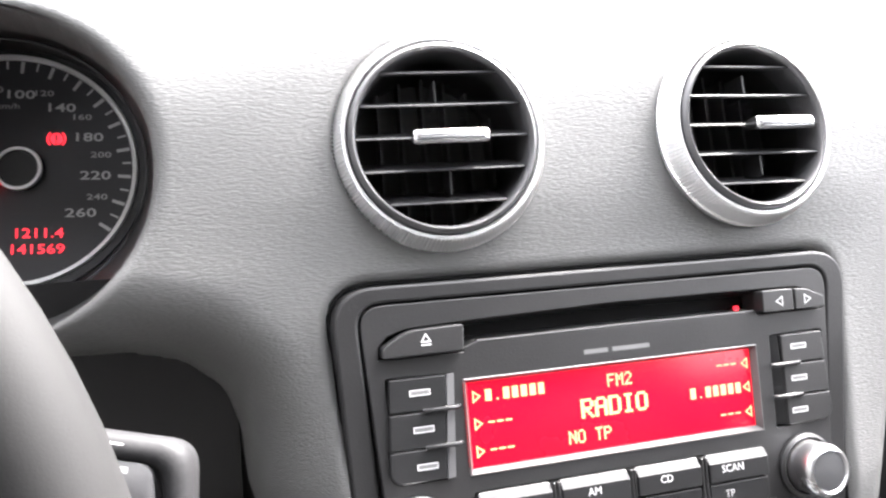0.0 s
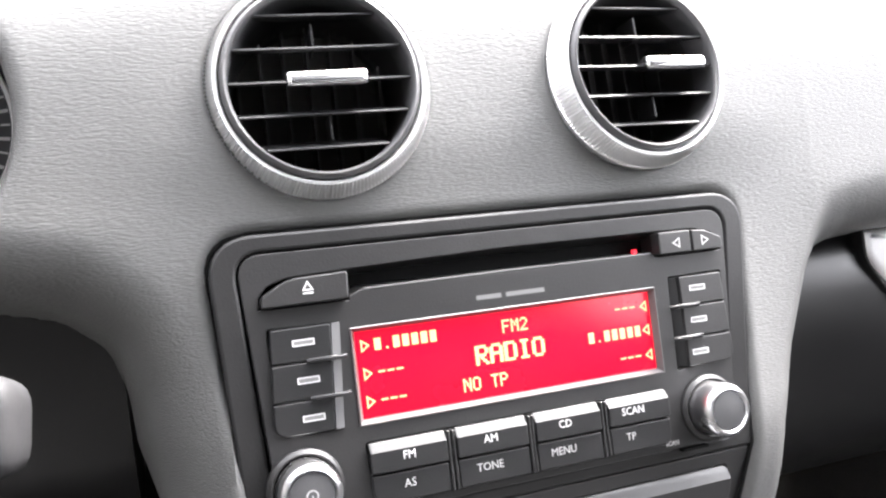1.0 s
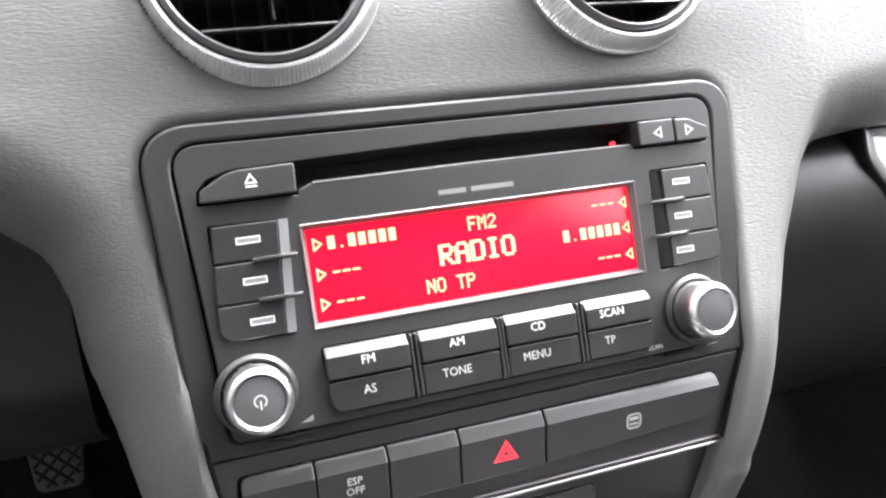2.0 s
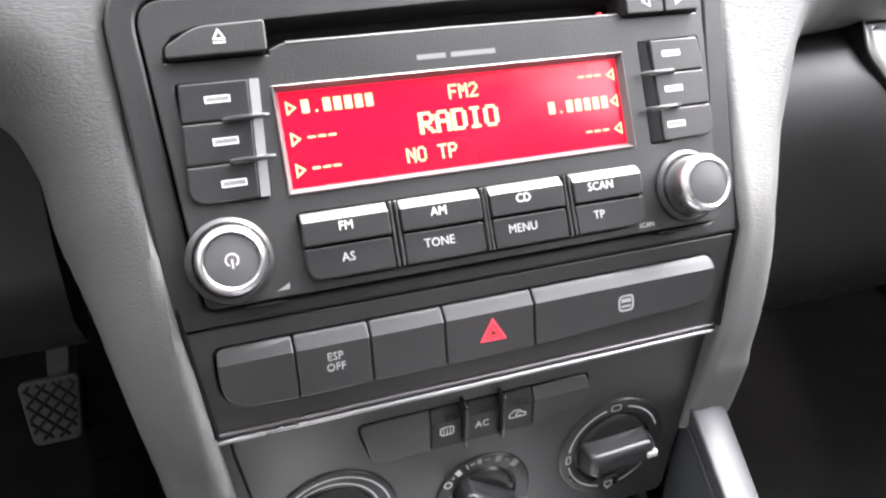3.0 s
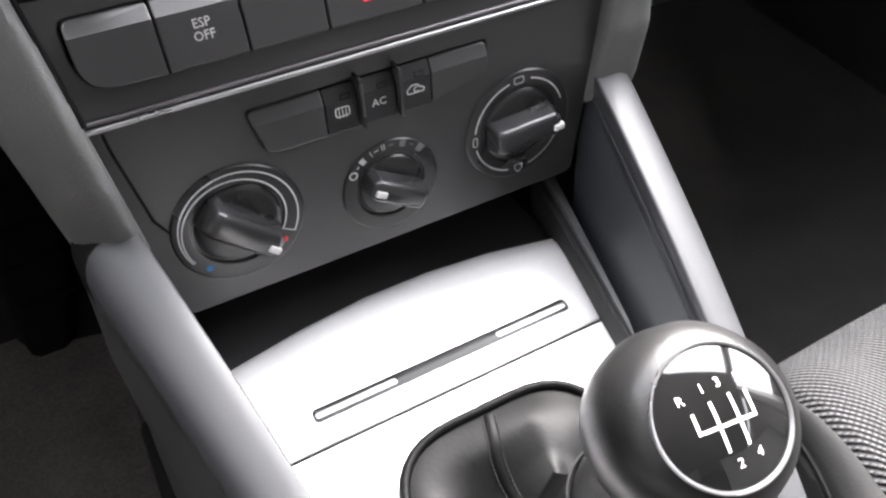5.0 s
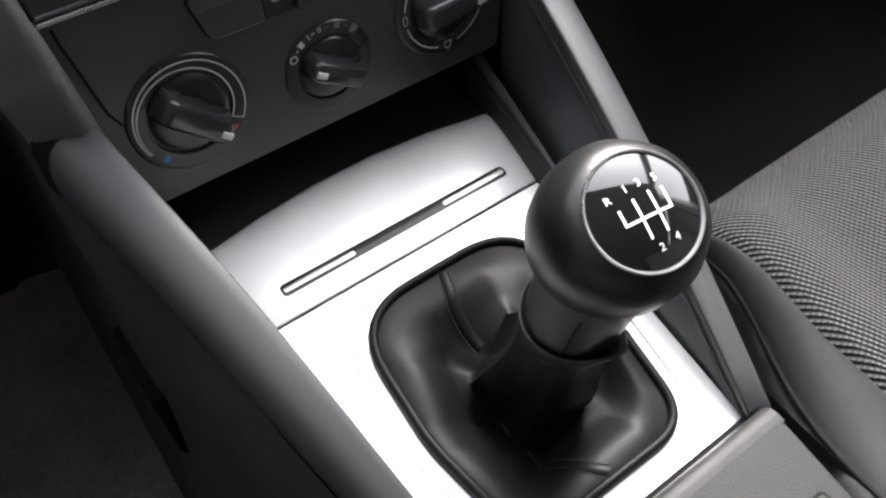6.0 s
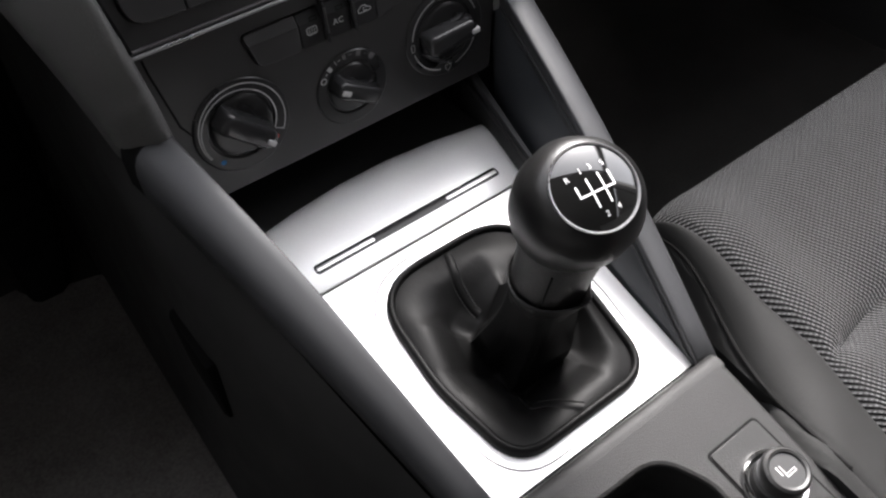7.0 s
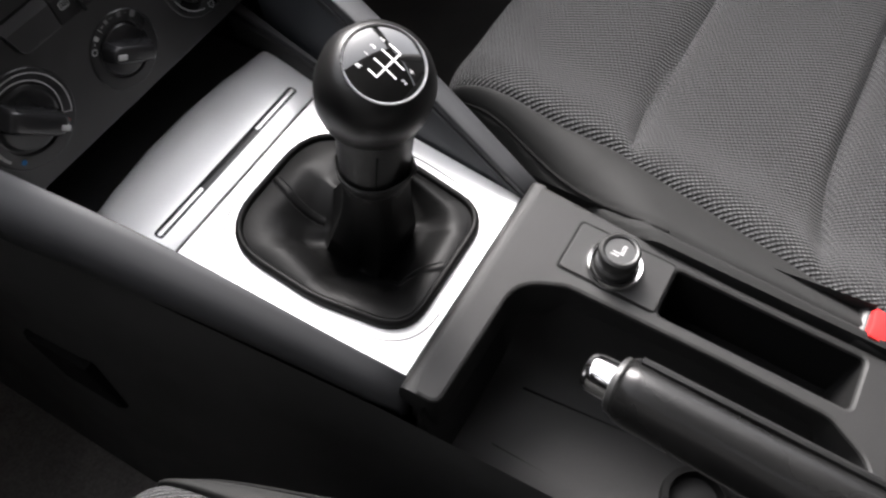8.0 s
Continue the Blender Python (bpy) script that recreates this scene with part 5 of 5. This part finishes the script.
# ---- seats ----
def cushion(name, mat, sidemat, x_in, x_out, label, y0=-102.0, corner=36.0, lift=0.0):
    seat = thing(name, DECK, label, "car seat")
    sgn = 1 if x_out > x_in else -1
    width = abs(x_out - x_in)
    edge_u = np.concatenate([np.linspace(0, 54, 26), np.linspace(56, 110, 20)])
    us = np.concatenate([edge_u, np.linspace(118, width - 118, 26), width - edge_u[::-1]])
    vs = np.concatenate([np.linspace(0, 70, 24), np.linspace(75, 480, 90)])
    pos, cord = {}, []
    for i, v in enumerate(vs):
        border = 59 + 12 * max(0.0, 1 - v / 85) - min(max(0.0, v - 115) * 0.24, 38)
        taper = min(0.60 * max(0.0, 125 - v) ** 2 / (max(0.0, 125 - v) + 12), border - 5)
        steep = 1 - float(smoothstep(70, 140, v))
        piping = 9 + 16 * (1 - float(smoothstep(45, 145, v)))
        for j, u in enumerate(us):
            e = min(u, width - u)
            # the seam between plain and ribbed cloth runs aslant
            e1 = taper + e * (border - taper) / 54 if e < 54 else border + (e - 54) * (110 - border) / 56 if e < 110 else e
            h = -0.16 * v + 8 * math.exp(-((e1 - border - 14) / 24.0) ** 2)
            if v < 62:
                h -= 62 - math.sqrt(max(62 ** 2 - (62 - v) ** 2, 0))
            if e < 54:
                k = (54 - e) / 54
                h -= (7 + 30 * steep) * k * k + 2.0 * k - 5 * math.sin(math.pi * k) - 33 * (1 - steep) * k
                h += 1.5 * math.exp(-((e - piping + 4) / 2.4) ** 2) - 2.0 * math.exp(-((e - piping) / 1.6) ** 2)
            for s0 in (123, 225, 327, 429):
                s1 = s0 + 6 * math.sin(u / width * math.pi)
                if e > 54:
                    h -= (7.5 * math.exp(-((v - s1) / 3.4) ** 2) + 5.0 * math.exp(-((v - s1) / 16.0) ** 2)) * min(1, (e - 54) / 24)
            h -= 3.0 * math.exp(-((e - 54) / 2.6) ** 2)
            x = x_in + sgn * (e1 if u < width / 2 else width - e1)
            y = y0 - v - corner * (1 - min(e1 / 140, 1)) ** 2
            pos[i, j] = (x, y, -214 + lift + h)
        j0 = min(range(len(us)), key=lambda j: abs(us[j] - piping))
        cord.append((pos[i, j0][0], pos[i, j0][1], pos[i, j0][2] + 1.2))
    for label_, lo, hi, mt, nm in (("ribbed grey woven cloth panel", 54, width - 54, mat, "seat_panel"), ("plain dark grey side cloth", -1, 54, sidemat, "bolster"), ("plain dark grey side cloth", width - 54, width + 1, sidemat, "bolster")):
        bm = bmesh.new()
        vv = {}
        js = [j for j, u in enumerate(us) if lo - 0.5 <= u <= hi + 0.5]
        for i in range(len(vs)):
            for j in js:
                vv[i, j] = bm.verts.new(pos[i, j])
        for i in range(len(vs) - 1):
            for a_, b_ in zip(js, js[1:]):
                bm.faces.new((vv[i, a_], vv[i, b_], vv[i + 1, b_], vv[i + 1, a_]))
        # skirt
        if nm == "bolster":
            edge = js[0] if lo < 0 else js[-1]
            low = [bm.verts.new(Vector(pos[i, edge]) + Vector((-sgn * (4 if lo < 0 else -4), 0, -120))) for i in range(len(vs))]
            for i in range(len(vs) - 1):
                bm.faces.new((vv[i, edge], vv[i + 1, edge], low[i + 1], low[i]))
        frontlow = [bm.verts.new(Vector(pos[0, j]) + Vector((0, -20, -110))) for j in js]
        for k in range(len(js) - 1):
            bm.faces.new((vv[0, js[k]], vv[0, js[k + 1]], frontlow[k + 1], frontlow[k]))
        part(nm, bm, mt, seat, label_, smooth=70)
    part("piping", sweep([tuple(np.mean(cord[max(0, i - 3):i + 4], axis=0)) for i in range(4, 40)], 1.0, 8), PIT, seat, "dark corded seam")
    part("seat_base", rbox(min(x_in, x_out) + 12, max(x_in, x_out) - 12, -600, -175, -450, -330, 10), DARK, seat)
    rings = [[(x_in + sgn * (width * 0.5 + (width * 0.5 - 8) * q), y + 26 * q * q, z) for q in np.linspace(-1, 1, 13)] + [(x_in + sgn * (width * 0.5 - (width * 0.5 - 8) * q), y - 90, z) for q in np.linspace(-1, 1, 13)] for y, z in ((-600, -300), (-640, -100), (-690, 120), (-720, 260))]
    part("backrest", loft(rings), sidemat, seat, smooth=60)
    return seat


cushion("passenger_seat", CLOTH, SIDECLOTH, 54, 560, "grey ribbed cloth passenger seat with plain side bolsters")
cushion("driver_seat", CLOTH, SIDECLOTH, -76, -600, "grey cloth driver's seat", -127.0, 60.0, 43.0)
buckle = thing("seat_belt_buckle", DECK @ at(63, -375, -236, 20, 0, 0), "black seat belt buckle with red release button", "seat belt buckle")
part("housing", rbox(-10, 10, -16, 12, -60, 6, 4, 3), DARK, buckle)
part("release", rbox(-8, 8, -12, 9, 2, 9, 2, 2), REDPLASTIC, buckle, "red release button")

# ---- footwells ----
floor = thing("floor", pose(0, 0, 0), "black carpeted car floor", "floor", kind="structure")
part("carpet", loft([[(x, y, z) for x in (-700, -400, -130, -118, 118, 130, 400, 700)] for y, z in ((-1400, 0), (200, 0), (420, 20), (620, 160), (700, 420))], caps=False, closed=False), CARPET, floor)
mat_ = thing("floor_mat", pose(0, 0, 0), "black ribbed floor mat", "floor mat")
part("mat", upright(slab(corner_round([(-470, -150), (-128, -150), (-128, 268), (-196, 285), (-205, 345), (-470, 345)], [20, 20, 12, 20, 30, 20]), (), -9, -2, 2)), MATCARPET, mat_)
pedal = thing("brake_pedal", DECK @ at(-211, 332, -338, -32, 0, 0), "worn grey rubber pedal with a crossed tread", "pedal")
pad_loop = corner_round([(-17.5, -26), (17.5, -26), (23, 22), (20, 26), (-20, 26), (-23, 22)], [8, 8, 10, 6, 6, 10])
part("pad", slab(pad_loop, (), 0, 12, 3), RUBBER, pedal, "grey rubber pad")
bm = bmesh.new()
for k in range(-3, 4):
    for sg in (-1, 1):
        a, b = Vector((k * 12 - 26, -0.2, -26 * sg)), Vector((k * 12 + 26, -0.2, 26 * sg))
        ts = [t for t in np.linspace(0, 1, 61) if abs(a.lerp(b, t).z) < 22 and abs(a.lerp(b, t).x) < 15.5 + (a.lerp(b, t).z + 26) * 0.09]
        if len(ts) > 3:
            sweep([a.lerp(b, ts[0]), a.lerp(b, ts[-1])], 1.5, 6, bm=bm)
part("tread", bm, DARK, pedal, "dark crossed grooves")
part("arm", loft([[(x + q, y, z) for q, y in ((-w, y0), (w, y0), (w, y0 + 10), (-w, y0 + 10))] for x, y0, z, w in ((5, 10, 12, 7), (7, 8, 30, 8), (9, 22, 70, 8), (12, 40, 150, 8), (12, 44, 260, 8))]), RUBBER, pedal, "grey steel arm", smooth=50)

gas = thing("accelerator_pedal", DECK, "black floor-hinged accelerator pedal", "pedal")
rings = []
for x0, x1, y, z in ((-182, -172, 262, -458), (-189, -164, 266, -452), (-193, -157, 276, -441), (-194, -147, 296, -418), (-194, -137, 318, -392), (-192, -131, 352, -340), (-186, -131, 378, -292)):
    rings.append([(x0, y + 3, z + 5), (x0 + 5, y, z + 8), (x1 - 5, y, z + 8), (x1, y + 3, z + 5), (x1 + 1, y + 9, z - 2), (x0 - 1, y + 9, z - 2)])
pad = part("pad", loft(rings), PIT, gas, smooth=50)
for k in range(5):
    y, z = 296 + 17 * k, -409 + 24.5 * k
    part("rib", sweep([(-186, y, z), (-166, y - 1, z + 0.5), (-143, y, z)], 2.0, 6), PIT, pad)
part("hinge", rbox(-184, -168, 264, 280, -454, -446, 3, 2), PIT, gas, "hinge at the floor")

# ---- the unseen cabin that closes the place and shapes the light ----
ground = thing("ground", pose(0, 0, 0), "grey asphalt", "ground", kind="structure")
part("sheet", loft([[(x, y, -300) for x in (-400000, 400000)] for y in (-400000, 400000)], caps=False, closed=False), ASPHALT, ground)
shell = thing("cabin_shell", pose(0, 0, 0), "unseen grey cabin shell, its openings sized to shape the light", "car body", kind="structure")
# unseen roof, drawn further forward on the left to shade that side
part("roof_skewed_shade", upright(slab([(-620, -1500), (620, -1500), (620, -420), (-620, 60)], (), -1160, -1130, 5)), WALL, shell)
for sgn in (-1, 1):
    # left door raised over most of its window to hold back light
    part("door", rbox(min(sgn * 700, sgn * 760), max(sgn * 700, sgn * 760), -1400, 700, -50, 720 if sgn > 0 else 1000, 20), DOORSKIN, shell)
    # added panels that block light from the rear side windows
    part("quarter_light_block", rbox(min(sgn * 640, sgn * 690), max(sgn * 640, sgn * 690), -1400, -600, 560, 1130, 10), WALL, shell)
    part("pillar", sweep([(sgn * 690, 620, 590), (sgn * 610, -420, 1140)], 38, 8), WALL, shell)
    part("pillar", sweep([(sgn * 710, -560, 580), (sgn * 630, -620, 1140)], 60, 8), WALL, shell)
# raised almost to the top so that little light comes from behind
part("rear_light_block", rbox(-700, 700, -1500, -1440, -50, 1100, 10), DOORSKIN, shell)
part("bulkhead", rbox(-700, 700, 690, 740, -50, 560, 10), DOORSKIN, shell)
